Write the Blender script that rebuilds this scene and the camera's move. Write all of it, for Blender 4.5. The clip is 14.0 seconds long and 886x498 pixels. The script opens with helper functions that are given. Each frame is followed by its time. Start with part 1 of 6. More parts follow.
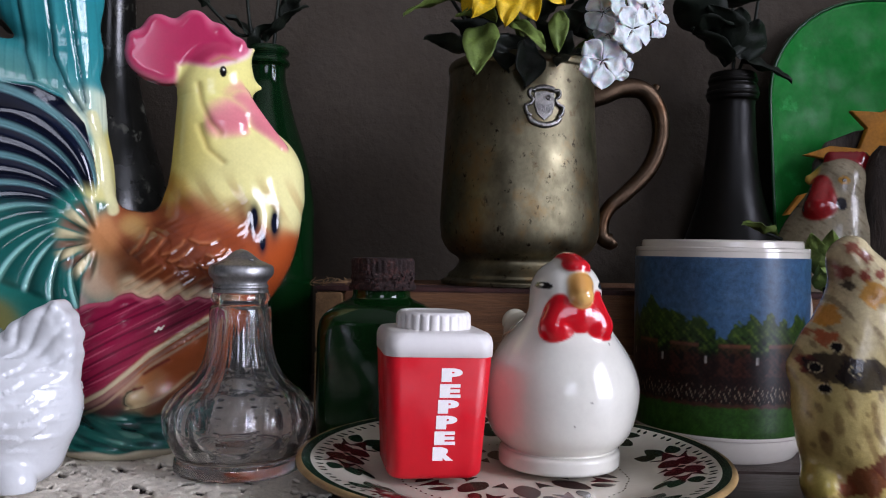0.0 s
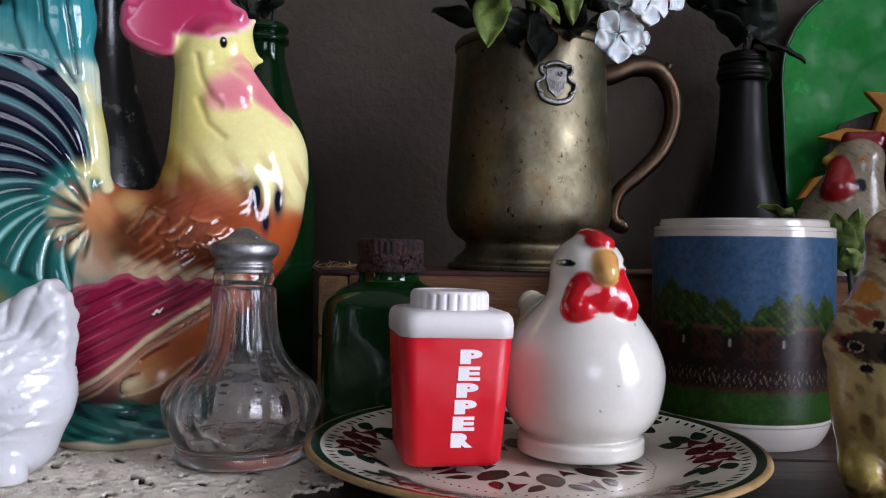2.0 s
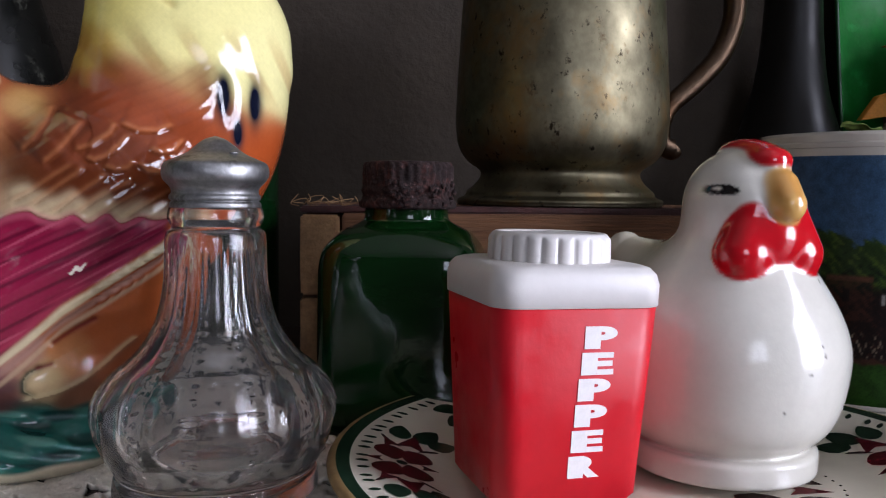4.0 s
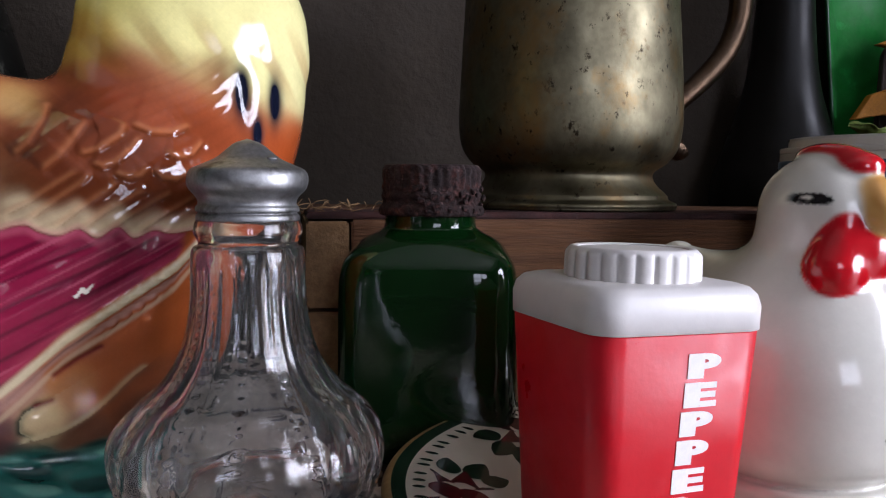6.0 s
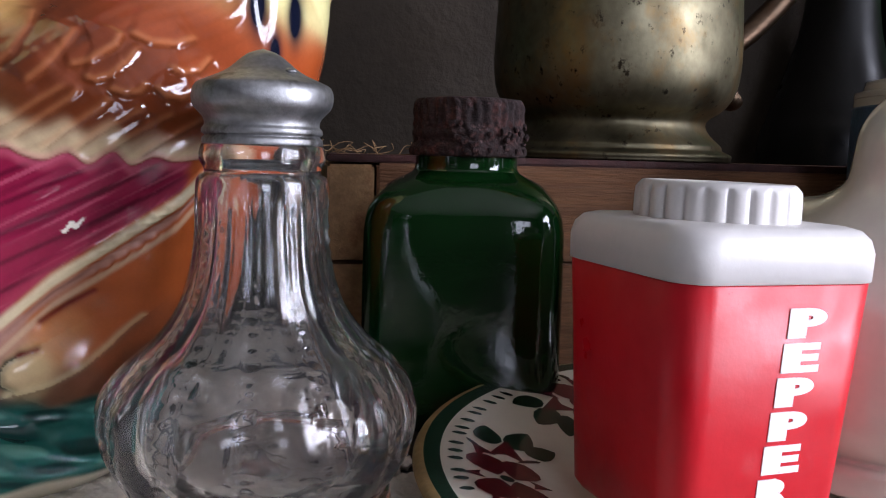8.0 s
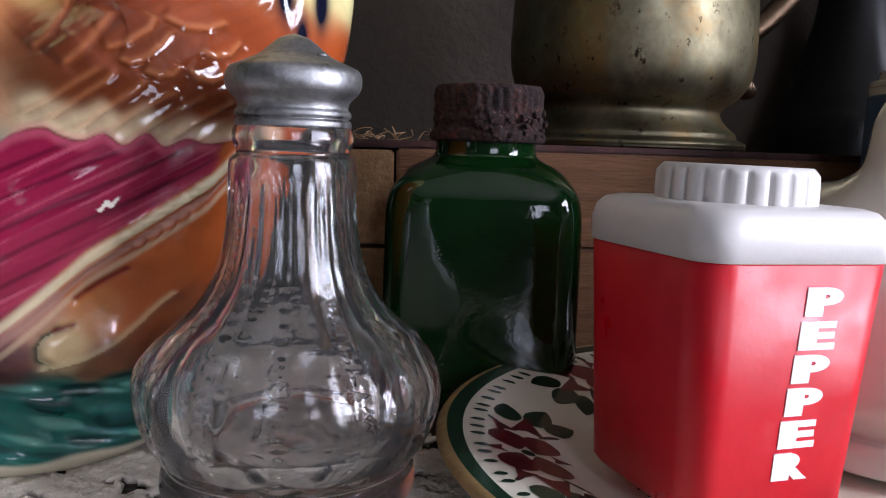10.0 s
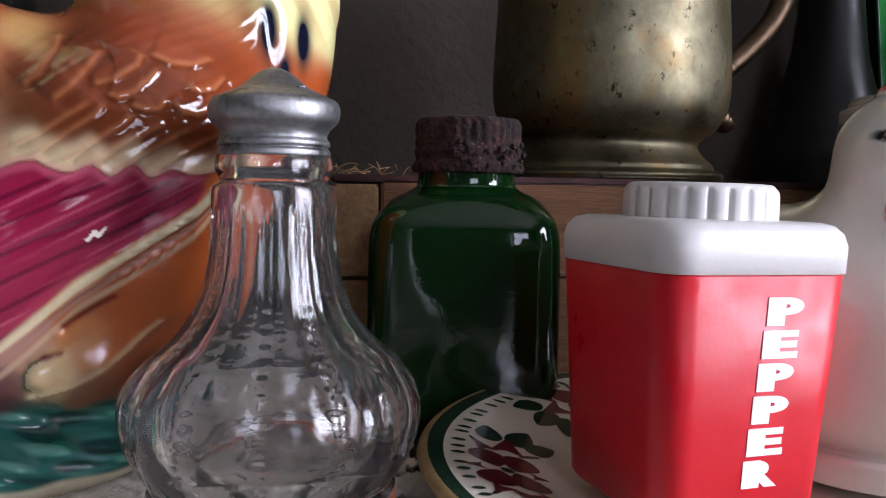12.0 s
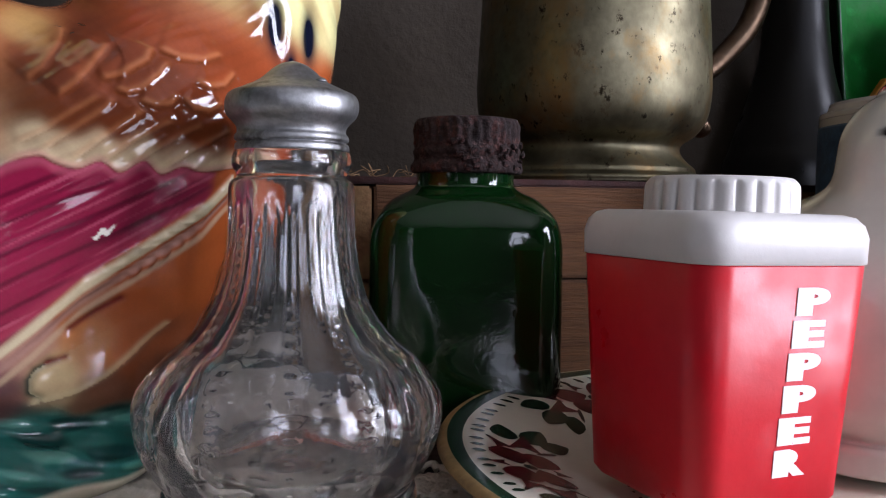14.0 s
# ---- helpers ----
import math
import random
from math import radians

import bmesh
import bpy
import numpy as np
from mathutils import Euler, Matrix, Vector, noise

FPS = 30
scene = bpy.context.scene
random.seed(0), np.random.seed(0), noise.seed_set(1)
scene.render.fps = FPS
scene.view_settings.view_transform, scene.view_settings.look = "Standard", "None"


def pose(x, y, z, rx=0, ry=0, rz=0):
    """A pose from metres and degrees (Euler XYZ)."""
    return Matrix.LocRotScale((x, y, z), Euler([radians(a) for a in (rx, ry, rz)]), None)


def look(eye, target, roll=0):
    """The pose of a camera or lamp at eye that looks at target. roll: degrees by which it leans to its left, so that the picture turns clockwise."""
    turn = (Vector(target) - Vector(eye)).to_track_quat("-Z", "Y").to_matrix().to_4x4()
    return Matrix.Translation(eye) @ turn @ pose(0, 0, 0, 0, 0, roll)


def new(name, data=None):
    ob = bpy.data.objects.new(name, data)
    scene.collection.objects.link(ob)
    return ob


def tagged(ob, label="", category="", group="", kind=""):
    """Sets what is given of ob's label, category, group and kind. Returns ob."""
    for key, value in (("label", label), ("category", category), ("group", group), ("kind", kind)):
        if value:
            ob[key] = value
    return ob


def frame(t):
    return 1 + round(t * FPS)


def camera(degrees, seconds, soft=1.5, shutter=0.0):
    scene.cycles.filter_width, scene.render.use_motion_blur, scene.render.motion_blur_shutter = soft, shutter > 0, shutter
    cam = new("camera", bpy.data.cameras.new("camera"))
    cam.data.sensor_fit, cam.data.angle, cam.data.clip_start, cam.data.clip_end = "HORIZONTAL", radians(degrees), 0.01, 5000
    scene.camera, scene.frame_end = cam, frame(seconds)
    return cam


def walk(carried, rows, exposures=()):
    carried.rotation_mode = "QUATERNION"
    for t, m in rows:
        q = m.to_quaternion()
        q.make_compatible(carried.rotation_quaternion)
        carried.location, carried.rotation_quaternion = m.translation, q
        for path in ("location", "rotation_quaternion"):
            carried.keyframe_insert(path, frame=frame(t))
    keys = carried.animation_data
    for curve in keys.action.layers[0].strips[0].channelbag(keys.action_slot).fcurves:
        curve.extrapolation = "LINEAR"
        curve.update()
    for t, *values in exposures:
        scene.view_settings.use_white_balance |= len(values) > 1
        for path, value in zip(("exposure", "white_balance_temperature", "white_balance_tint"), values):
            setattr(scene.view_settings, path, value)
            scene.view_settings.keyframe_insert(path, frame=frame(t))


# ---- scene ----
# the camera and its way
cam = camera(56.573, 14.0, soft=1.1)
PATH = [
    (0, 0.00356, 0.01533, 0.08928, 0.487, -0.022, 0.992),
    (0.5, -0.00182, 0.01840, 0.09065, 0.492, -0.433, 0.927),
    (1, -0.01508, 0.01733, 0.09382, 0.410, -0.582, 0.868),
    (1.5, -0.00541, 0.01631, 0.09042, 0.144, -0.092, 0.747),
    (2, -0.00633, 0.03209, 0.08131, -0.272, -0.192, 0.902),
    (2.5, -0.02459, 0.06448, 0.08266, -1.222, -0.173, 0.086),
    (3, -0.03010, 0.09641, 0.08312, -4.218, -0.516, 0.193),
    (3.5, -0.03400, 0.11954, 0.08514, -5.703, -2.138, 0.825),
    (4, -0.04767, 0.14038, 0.07517, -6.280, -4.120, 0.728),
    (4.2, -0.05746, 0.14811, 0.08089, -7.225, -4.487, 0.241),
    (6.5, -0.07356, 0.16824, 0.07526, -11.145, -4.474, 0.963),
    (7, -0.07204, 0.17570, 0.06836, -11.075, -5.416, 1.663),
    (7.5, -0.07349, 0.18979, 0.06984, -11.042, -6.579, 1.940),
    (8, -0.07413, 0.19199, 0.06933, -9.680, -6.592, 1.591),
    (8.2, -0.07622, 0.19534, 0.06679, -9.572, -7.416, 1.954),
    (10.5, -0.07815, 0.18374, 0.06783, -9.102, -7.044, 1.849),
    (11, -0.07567, 0.18051, 0.06666, -9.220, -5.076, 1.407),
    (11.5, -0.07682, 0.18163, 0.06410, -9.200, -4.137, 1.109),
    (12, -0.07506, 0.18179, 0.06369, -9.333, -4.057, 0.953),
    (12.5, -0.07783, 0.18359, 0.06312, -10.912, -4.092, 0.836),
    (13, -0.08048, 0.18340, 0.06288, -12.431, -3.903, 0.742),
    (13.5, -0.08247, 0.18651, 0.06218, -13.071, -3.206, 0.788),
    (14, -0.08870, 0.18559, 0.06027, -12.779, -3.194, 0.790),
]
walk(cam, [(t, pose(x, y, z, 90 + pitch, 0, yaw) @ pose(0, 0, 0, 0, 0, roll)) for t, x, y, z, yaw, pitch, roll in PATH],
     exposures=((0.0, -0.04), (2.5, -0.03), (4.0, 0.09), (6.5, 0.24), (8.0, 0.41), (10.5, 0.45), (14.0, 0.39)))

# daylight: a dim sky outside, and the light of two windows of the room
world = bpy.data.worlds.new("sky")
scene.world = world
world.use_nodes = True
sky = world.node_tree.nodes.new("ShaderNodeTexSky")
sky.sky_type, sky.sun_disc, sky.sun_elevation, sky.sun_rotation = "NISHITA", False, radians(35), radians(80)
world.node_tree.nodes["Background"].inputs[1].default_value = 0.08
world.node_tree.links.new(sky.outputs[0], world.node_tree.nodes["Background"].inputs[0])


def window_light(name, eye, target, width, height, watts, colour):
    data = bpy.data.lights.new(name, "AREA")
    data.shape, data.size, data.size_y, data.energy, data.color = "RECTANGLE", width, height, watts, colour
    ob = new(name, data)
    ob.matrix_world = look(eye, target)
    return ob


window_light("window_light_side", (1.37, -0.52, 0.48), (0.0, -0.52, 0.48), 0.86, 1.22, 76, (0.79, 0.81, 0.99))
window_light("window_light_back", (0.25, -2.17, 0.65), (0.25, 0.0, 0.65), 0.76, 0.96, 15, (0.77, 0.80, 1.0))

# ---- materials ----
def srgb(r, g, b):
    return tuple(((c / 255) / 12.92 if c <= 10 else ((c / 255 + 0.055) / 1.055) ** 2.4) for c in (r, g, b))


def material(name, colour=(0.5, 0.5, 0.5), rough=0.5, metal=0.0, attribute="", spots=(), scale=40.0, vary=0.15, bump=0.0, bump_scale=300.0,
             stretch=(1, 1, 1), glass=0.0, ior=1.45, rough_vary=0.1, coat=0.0, random_piece=0.0, specular=0.5, subsurface=0.0, clear=0.0):
    """A surface: a base colour or a painted attribute, with grain at two scales, stains and fine relief."""
    m = bpy.data.materials.new(name)
    m.use_nodes = True
    nt = m.node_tree
    n, l = nt.nodes, nt.links
    b = n["Principled BSDF"]
    b.inputs["Roughness"].default_value, b.inputs["Metallic"].default_value = rough, metal
    b.inputs["IOR"].default_value, b.inputs["Transmission Weight"].default_value = ior, glass
    b.inputs["Coat Weight"].default_value, b.inputs["Coat Roughness"].default_value = coat, 0.06
    b.inputs["Specular IOR Level"].default_value = specular
    if subsurface:
        b.inputs["Subsurface Weight"].default_value, b.inputs["Subsurface Scale"].default_value = subsurface, 0.002
    where = n.new("ShaderNodeTexCoord")
    fit = n.new("ShaderNodeMapping")
    fit.inputs["Scale"].default_value = stretch
    l.new(where.outputs["Object"], fit.inputs[0])

    def grain(size, detail=4.0, roughness=0.6):
        g = n.new("ShaderNodeTexNoise")
        g.inputs["Scale"].default_value, g.inputs["Detail"].default_value, g.inputs["Roughness"].default_value = size, detail, roughness
        l.new(fit.outputs[0], g.inputs["Vector"])
        return g.outputs["Fac"]

    def ramp(fac, lo, hi, a, c):
        r = n.new("ShaderNodeMapRange")
        r.inputs[1].default_value, r.inputs[2].default_value, r.inputs[3].default_value, r.inputs[4].default_value = lo, hi, a, c
        l.new(fac, r.inputs[0])
        return r.outputs[0]

    def mix(kind, fac, a, c):
        x = n.new("ShaderNodeMix")
        x.data_type, x.blend_type = "RGBA", kind
        for value, socket in ((fac, 0), (a, 6), (c, 7)):
            if isinstance(value, (int, float)):
                x.inputs[socket].default_value = value
            elif isinstance(value, tuple):
                x.inputs[socket].default_value = (*value[:3], 1)
            else:
                l.new(value, x.inputs[socket])
        return x.outputs[2]

    if attribute:
        a = n.new("ShaderNodeAttribute")
        a.attribute_name = attribute
        base = a.outputs["Color"]
    else:
        rgb = n.new("ShaderNodeRGB")
        rgb.outputs[0].default_value = (*colour, 1)
        base = rgb.outputs[0]
    if vary:
        dark = tuple(max(0.0, 1 - 2 * vary) for _ in range(3))
        base = mix("MULTIPLY", 1.0, base, mix("MIX", ramp(grain(scale), 0.3, 0.7, 0, 1), dark, (1.0, 1.0, 1.0)))
        base = mix("MULTIPLY", 1.0, base, mix("MIX", ramp(grain(scale * 7.3, 3), 0.35, 0.65, 0, 1), tuple(max(0.0, 1 - vary) for _ in range(3)), (1.0, 1.0, 1.0)))
    for size, lo, hi, stain in spots:
        base = mix("MIX", ramp(grain(size, 6, 0.65), lo, hi, 0, 1), base, stain)
    if random_piece:
        info = n.new("ShaderNodeObjectInfo")
        h = n.new("ShaderNodeHueSaturation")
        l.new(ramp(info.outputs["Random"], 0, 1, 1 - random_piece, 1 + random_piece), h.inputs["Value"])
        l.new(base, h.inputs["Color"])
        base = h.outputs[0]
    l.new(base, b.inputs["Base Color"])
    if clear:
        see, both = n.new("ShaderNodeBsdfTransparent"), n.new("ShaderNodeMixShader")
        both.inputs[0].default_value = clear
        l.new(b.outputs[0], both.inputs[1])
        l.new(see.outputs[0], both.inputs[2])
        l.new(both.outputs[0], n["Material Output"].inputs[0])
    if rough_vary:
        l.new(ramp(grain(scale * 1.7, 5), 0.3, 0.7, max(0.02, rough - rough_vary * rough), min(1.0, rough + rough_vary * rough * 2)), b.inputs["Roughness"])
    if bump:
        k = n.new("ShaderNodeBump")
        k.inputs["Strength"].default_value, k.inputs["Distance"].default_value = 1.0, bump
        l.new(grain(bump_scale, 5), k.inputs["Height"])
        l.new(k.outputs[0], b.inputs["Normal"])
    return m


WALL = material("plaster", srgb(71, 62, 52), 0.9, scale=14, vary=0.10, bump=0.0012, bump_scale=160, spots=((30, 0.56, 0.75, srgb(66, 58, 50)),))
ROOM = material("room_paint", srgb(84, 78, 74), 0.9, scale=3, vary=0.1, bump=0.001)
CEILING = material("ceiling_whitewash", srgb(196, 192, 184), 0.9, scale=3, vary=0.06, bump=0.001)
TABLE = material("dark_stained_wood", srgb(62, 46, 38), 0.38, scale=16, vary=0.3, stretch=(1, 7, 7), bump=0.0003, bump_scale=120)
FRAME = material("window_paint", srgb(215, 213, 208), 0.5, scale=8, vary=0.06)
LACE = material("crochet_cotton", srgb(238, 228, 210), 0.95, scale=120, vary=0.10, bump=0.0008, bump_scale=1100, spots=((60, 0.58, 0.75, srgb(168, 158, 145)),))
GLAZE = material("painted_glaze", rough=0.10, attribute="paint", scale=420, vary=0.035, bump=0.000008, bump_scale=300, coat=0.15, rough_vary=0.2)
WHITE_GLAZE = material("white_glaze", rough=0.14, attribute="paint", scale=60, vary=0.03, bump=0.0001, bump_scale=200, coat=0.4, spots=((420, 0.74, 0.80, srgb(120, 110, 96)),))
OLD_GLAZE = material("worn_glaze", rough=0.22, attribute="paint", scale=90, vary=0.16, bump=0.0003, bump_scale=260, coat=0.3, spots=((240, 0.68, 0.78, srgb(110, 66, 30)),))
RED_PLASTIC = material("red_plastic", srgb(198, 10, 30), 0.36, scale=45, vary=0.04, bump=0.00005, bump_scale=500, rough_vary=0.35, subsurface=0.0)
WHITE_PLASTIC = material("white_plastic", srgb(214, 210, 206), 0.36, scale=60, vary=0.03, bump=0.00004, bump_scale=600)
LETTER = material("worn_white_print", srgb(236, 232, 230), 0.45, scale=400, vary=0.05, spots=((900, 0.66, 0.75, srgb(214, 60, 74)),))
GLASS = material("clear_pressed_glass", (1.0, 1.0, 1.0), 0.012, glass=0.988, ior=1.46, clear=0.0, vary=0.0, rough_vary=0.0, bump=0.00003, bump_scale=300)
PEWTER = material("dull_pewter", srgb(176, 176, 176), 0.46, metal=1.0, scale=110, vary=0.2, bump=0.00015, bump_scale=500, spots=((160, 0.55, 0.72, srgb(86, 82, 78)),))
GREEN_GLASS = material("dark_green_glass", srgb(12, 46, 16), 0.07, glass=0.12, ior=1.5, scale=30, vary=0.15, rough_vary=0.2, bump=0.00025, bump_scale=60)
BOTTLE_GREEN = material("bottle_green_glass", srgb(14, 56, 24), 0.10, glass=0.4, ior=1.5, scale=20, vary=0.1, rough_vary=0.2, bump=0.0002, bump_scale=60)
BOTTLE_DARK = material("near_black_bottle_glass", srgb(16, 14, 10), 0.34, scale=20, vary=0.2, bump=0.0002, bump_scale=60, rough_vary=0.3, specular=0.3)
BOTTLE_DUSTY = material("dusty_black_bottle_glass", srgb(16, 17, 14), 0.22, scale=24, vary=0.2, rough_vary=0.3, spots=((70, 0.60, 0.78, srgb(92, 92, 82)),))
RUST = material("rusted_iron", srgb(60, 44, 42), 0.8, metal=0.3, scale=160, vary=0.3, bump=0.0009, bump_scale=700, spots=((240, 0.52, 0.70, srgb(92, 56, 50)), (420, 0.60, 0.72, srgb(112, 88, 84))))
BRASS = material("tarnished_brass", srgb(142, 134, 108), 0.44, metal=1.0, scale=34, vary=0.24, stretch=(1, 1, 0.8), bump=0.00012, bump_scale=260, rough_vary=0.25,
                 spots=((46, 0.52, 0.70, srgb(134, 108, 70)), (110, 0.62, 0.72, srgb(84, 66, 44)), (260, 0.60, 0.68, srgb(46, 38, 28))))
BRASS_HANDLE = material("worn_brass_handle", srgb(86, 70, 56), 0.36, metal=1.0, scale=60, vary=0.2, bump=0.00015, bump_scale=300, spots=((70, 0.5, 0.65, srgb(66, 48, 34)),))
NICKEL = material("silvered_badge", srgb(160, 158, 154), 0.34, metal=1.0, scale=300, vary=0.3, bump=0.0002, bump_scale=900)
CRATE = material("old_raw_pine", srgb(128, 86, 54), 0.8, scale=20, vary=0.25, stretch=(1, 14, 14), bump=0.0006, bump_scale=90, spots=((26, 0.55, 0.75, srgb(80, 52, 36)),), random_piece=0.12)
ENDGRAIN = material("pine_end_grain", srgb(168, 132, 92), 0.9, scale=60, vary=0.25, bump=0.001, bump_scale=260, spots=((60, 0.55, 0.7, srgb(110, 74, 50)),))
STAIN = material("dark_red_stain", srgb(70, 30, 24), 0.7, scale=60, vary=0.3, bump=0.0006, bump_scale=300)
CHINA = material("cream_china", srgb(226, 218, 200), 0.14, scale=30, vary=0.04, bump=0.00006, bump_scale=200, coat=0.4, spots=((500, 0.72, 0.78, srgb(170, 150, 120)),))
CHINA_EDGE = material("worn_china_edge", srgb(172, 140, 92), 0.45, scale=120, vary=0.2, bump=0.0002, bump_scale=300)
DECOR_GREEN = material("green_china_paint", srgb(38, 62, 46), 0.18, scale=160, vary=0.2, coat=0.4)
DECOR_RED = material("maroon_china_paint", srgb(112, 30, 40), 0.18, scale=160, vary=0.2, coat=0.4)
DECOR_BROWN = material("brown_china_paint", srgb(72, 48, 46), 0.18, scale=160, vary=0.2, coat=0.4)
MUG_WHITE = material("white_stoneware", srgb(200, 193, 182), 0.16, scale=40, vary=0.03, coat=0.4)
MUG_PRINT = material("printed_landscape", rough=0.34, attribute="paint", scale=300, vary=0.26, coat=0.0, specular=0.25)
TRAY = material("green_enamel", srgb(14, 138, 48), 0.62, scale=26, vary=0.14, bump=0.0003, bump_scale=60, coat=0.0, rough_vary=0.3, spots=((50, 0.62, 0.8, srgb(50, 176, 84)),))
TRAY_EDGE = material("dark_green_rim", srgb(10, 74, 30), 0.3, scale=60, vary=0.2)
LEAF = material("green_silk_leaf", srgb(118, 140, 62), 0.6, scale=90, vary=0.25, bump=0.0003, bump_scale=500, rough_vary=0.2)
LEAF_DARK = material("dark_silk_leaf", srgb(26, 36, 24), 0.55, scale=90, vary=0.25, bump=0.0003, bump_scale=500)
PETAL = material("yellow_silk_petal", srgb(238, 196, 26), 0.6, scale=120, vary=0.18, bump=0.0003, bump_scale=500, spots=((70, 0.6, 0.8, srgb(214, 140, 20)),))
PETAL_WHITE = material("white_silk_petal", srgb(232, 231, 232), 0.7, scale=140, vary=0.06, bump=0.0003, bump_scale=420, subsurface=0.3)
SEED = material("dark_flower_disc", srgb(36, 24, 18), 0.9, scale=300, vary=0.4, bump=0.001, bump_scale=900)
ORANGE = material("orange_painted_wood", srgb(206, 136, 36), 0.65, scale=80, vary=0.16, bump=0.0003, bump_scale=400)
LEAF_SHADE_GREY = material("leaf_shade_grey", srgb(96, 86, 80), 0.85, scale=30, vary=0.3, stretch=(6, 6, 1), bump=0.001, bump_scale=120)
BARK = material("dark_driftwood", srgb(66, 54, 46), 0.85, scale=40, vary=0.35, stretch=(6, 6, 1), bump=0.0015, bump_scale=150)
HOLE = material("dark_hole", srgb(10, 8, 7), 0.9, vary=0.0)

# ---- tools ----
def mesh_of(name, verts, faces, mats, smooth=True, index=None):
    me = bpy.data.meshes.new(name)
    me.from_pydata([tuple(v) for v in verts], [], [tuple(f) for f in faces])
    for m in mats if isinstance(mats, (list, tuple)) else (mats,):
        me.materials.append(m)
    if index is not None:
        me.polygons.foreach_set("material_index", index)
    if smooth:
        me.polygons.foreach_set("use_smooth", [True] * len(me.polygons))
    me.update()
    return me


def thing(name, at=(0, 0, 0), turn=0.0, label="", category="", group="", kind="", tilt=(0, 0)):
    ob = new(name)
    ob.matrix_basis = pose(*at, tilt[0], tilt[1], turn)
    return tagged(ob, label, category, group, kind)


def part(name, me, parent, label="", m=None):
    ob = new(name, me)
    ob.parent = parent
    if m is not None:
        ob.matrix_basis = m
    if label:
        ob["label"] = label
    return ob


def solid(name, me, at=(0, 0, 0), turn=0.0, label="", category="", group="", kind="", tilt=(0, 0)):
    ob = new(name, me)
    ob.matrix_basis = pose(*at, tilt[0], tilt[1], turn)
    return tagged(ob, label, category, group, kind)


def curve_points(points, steps=8):
    """A smooth line through points (Catmull-Rom), as an array."""
    p = np.array(points, float)
    p = np.vstack([2 * p[0] - p[1], p, 2 * p[-1] - p[-2]])
    out = []
    for i in range(1, len(p) - 2):
        for s in range(steps):
            t = s / steps
            a, b, c, d = p[i - 1], p[i], p[i + 1], p[i + 2]
            out.append(0.5 * (2 * b + (c - a) * t + (2 * a - 5 * b + 4 * c - d) * t * t + (3 * b - a - 3 * c + d) * t ** 3))
    out.append(p[-2])
    return np.array(out)


def lathe(name, profile, mat, seg=96, steps=6, shape=None, close=True, smooth_line=True):
    """Turns a profile of (radius, height) round z. shape(angle, radius, height) may change the radius."""
    line = curve_points(profile, steps) if smooth_line else np.array(profile, float)
    line[:, 0] = np.maximum(line[:, 0], 0.00002)
    a = np.arange(seg) * 2 * math.pi / seg
    r = np.repeat(line[:, :1], seg, 1)
    z = np.repeat(line[:, 1:2], seg, 1)
    A = np.repeat(a[None, :], len(line), 0)
    if shape:
        r = shape(A, r, z)
    verts = np.stack([r * np.cos(A), r * np.sin(A), z], -1).reshape(-1, 3)
    faces = []
    n = len(line)
    for i in range(n - 1):
        for j in range(seg):
            k = (j + 1) % seg
            faces.append((i * seg + j, i * seg + k, (i + 1) * seg + k, (i + 1) * seg + j))
    if close:
        faces.append(tuple(range(seg - 1, -1, -1)))
        faces.append(tuple((n - 1) * seg + j for j in range(seg)))
    return mesh_of(name, verts, faces, mat)


def tube(name, points, radii, mat, steps=6, seg=14, flat=1.0):
    """A rod of changing radius along a smooth line."""
    line = curve_points(points, steps)
    rad = np.interp(np.linspace(0, 1, len(line)), np.linspace(0, 1, len(radii)), radii)
    verts, faces = [], []
    up = Vector((0.13, 0.98, 0.1))
    for i, p in enumerate(line):
        d = Vector(line[min(i + 1, len(line) - 1)] - line[max(i - 1, 0)]).normalized()
        s = d.cross(up).normalized()
        u = s.cross(d).normalized()
        for j in range(seg):
            a = 2 * math.pi * j / seg
            verts.append(Vector(p) + s * (math.cos(a) * rad[i]) + u * (math.sin(a) * rad[i] * flat))
    n = len(line)
    for i in range(n - 1):
        for j in range(seg):
            k = (j + 1) % seg
            faces.append((i * seg + j, i * seg + k, (i + 1) * seg + k, (i + 1) * seg + j))
    faces.append(tuple(range(seg - 1, -1, -1)))
    faces.append(tuple((n - 1) * seg + j for j in range(seg)))
    return mesh_of(name, verts, faces, mat)


def box(name, size, mat, bevel=0.002, wear=0.0, cuts=0):
    """A block with rounded, slightly uneven edges, centred on its base."""
    bm = bmesh.new()
    bmesh.ops.create_cube(bm, size=1.0)
    for v in bm.verts:
        v.co = Vector((v.co.x * size[0], v.co.y * size[1], (v.co.z + 0.5) * size[2]))
    if bevel:
        bmesh.ops.bevel(bm, geom=bm.edges[:], offset=bevel, segments=2, affect="EDGES")
    if cuts:
        bmesh.ops.subdivide_edges(bm, edges=[e for e in bm.edges if e.calc_length() > min(size) * 0.8], cuts=cuts, use_grid_fill=True)
    if wear:
        for v in bm.verts:
            v.co += noise.noise_vector(v.co * 45) * wear
    me = bpy.data.meshes.new(name)
    bm.to_mesh(me)
    bm.free()
    me.materials.append(mat)
    return me


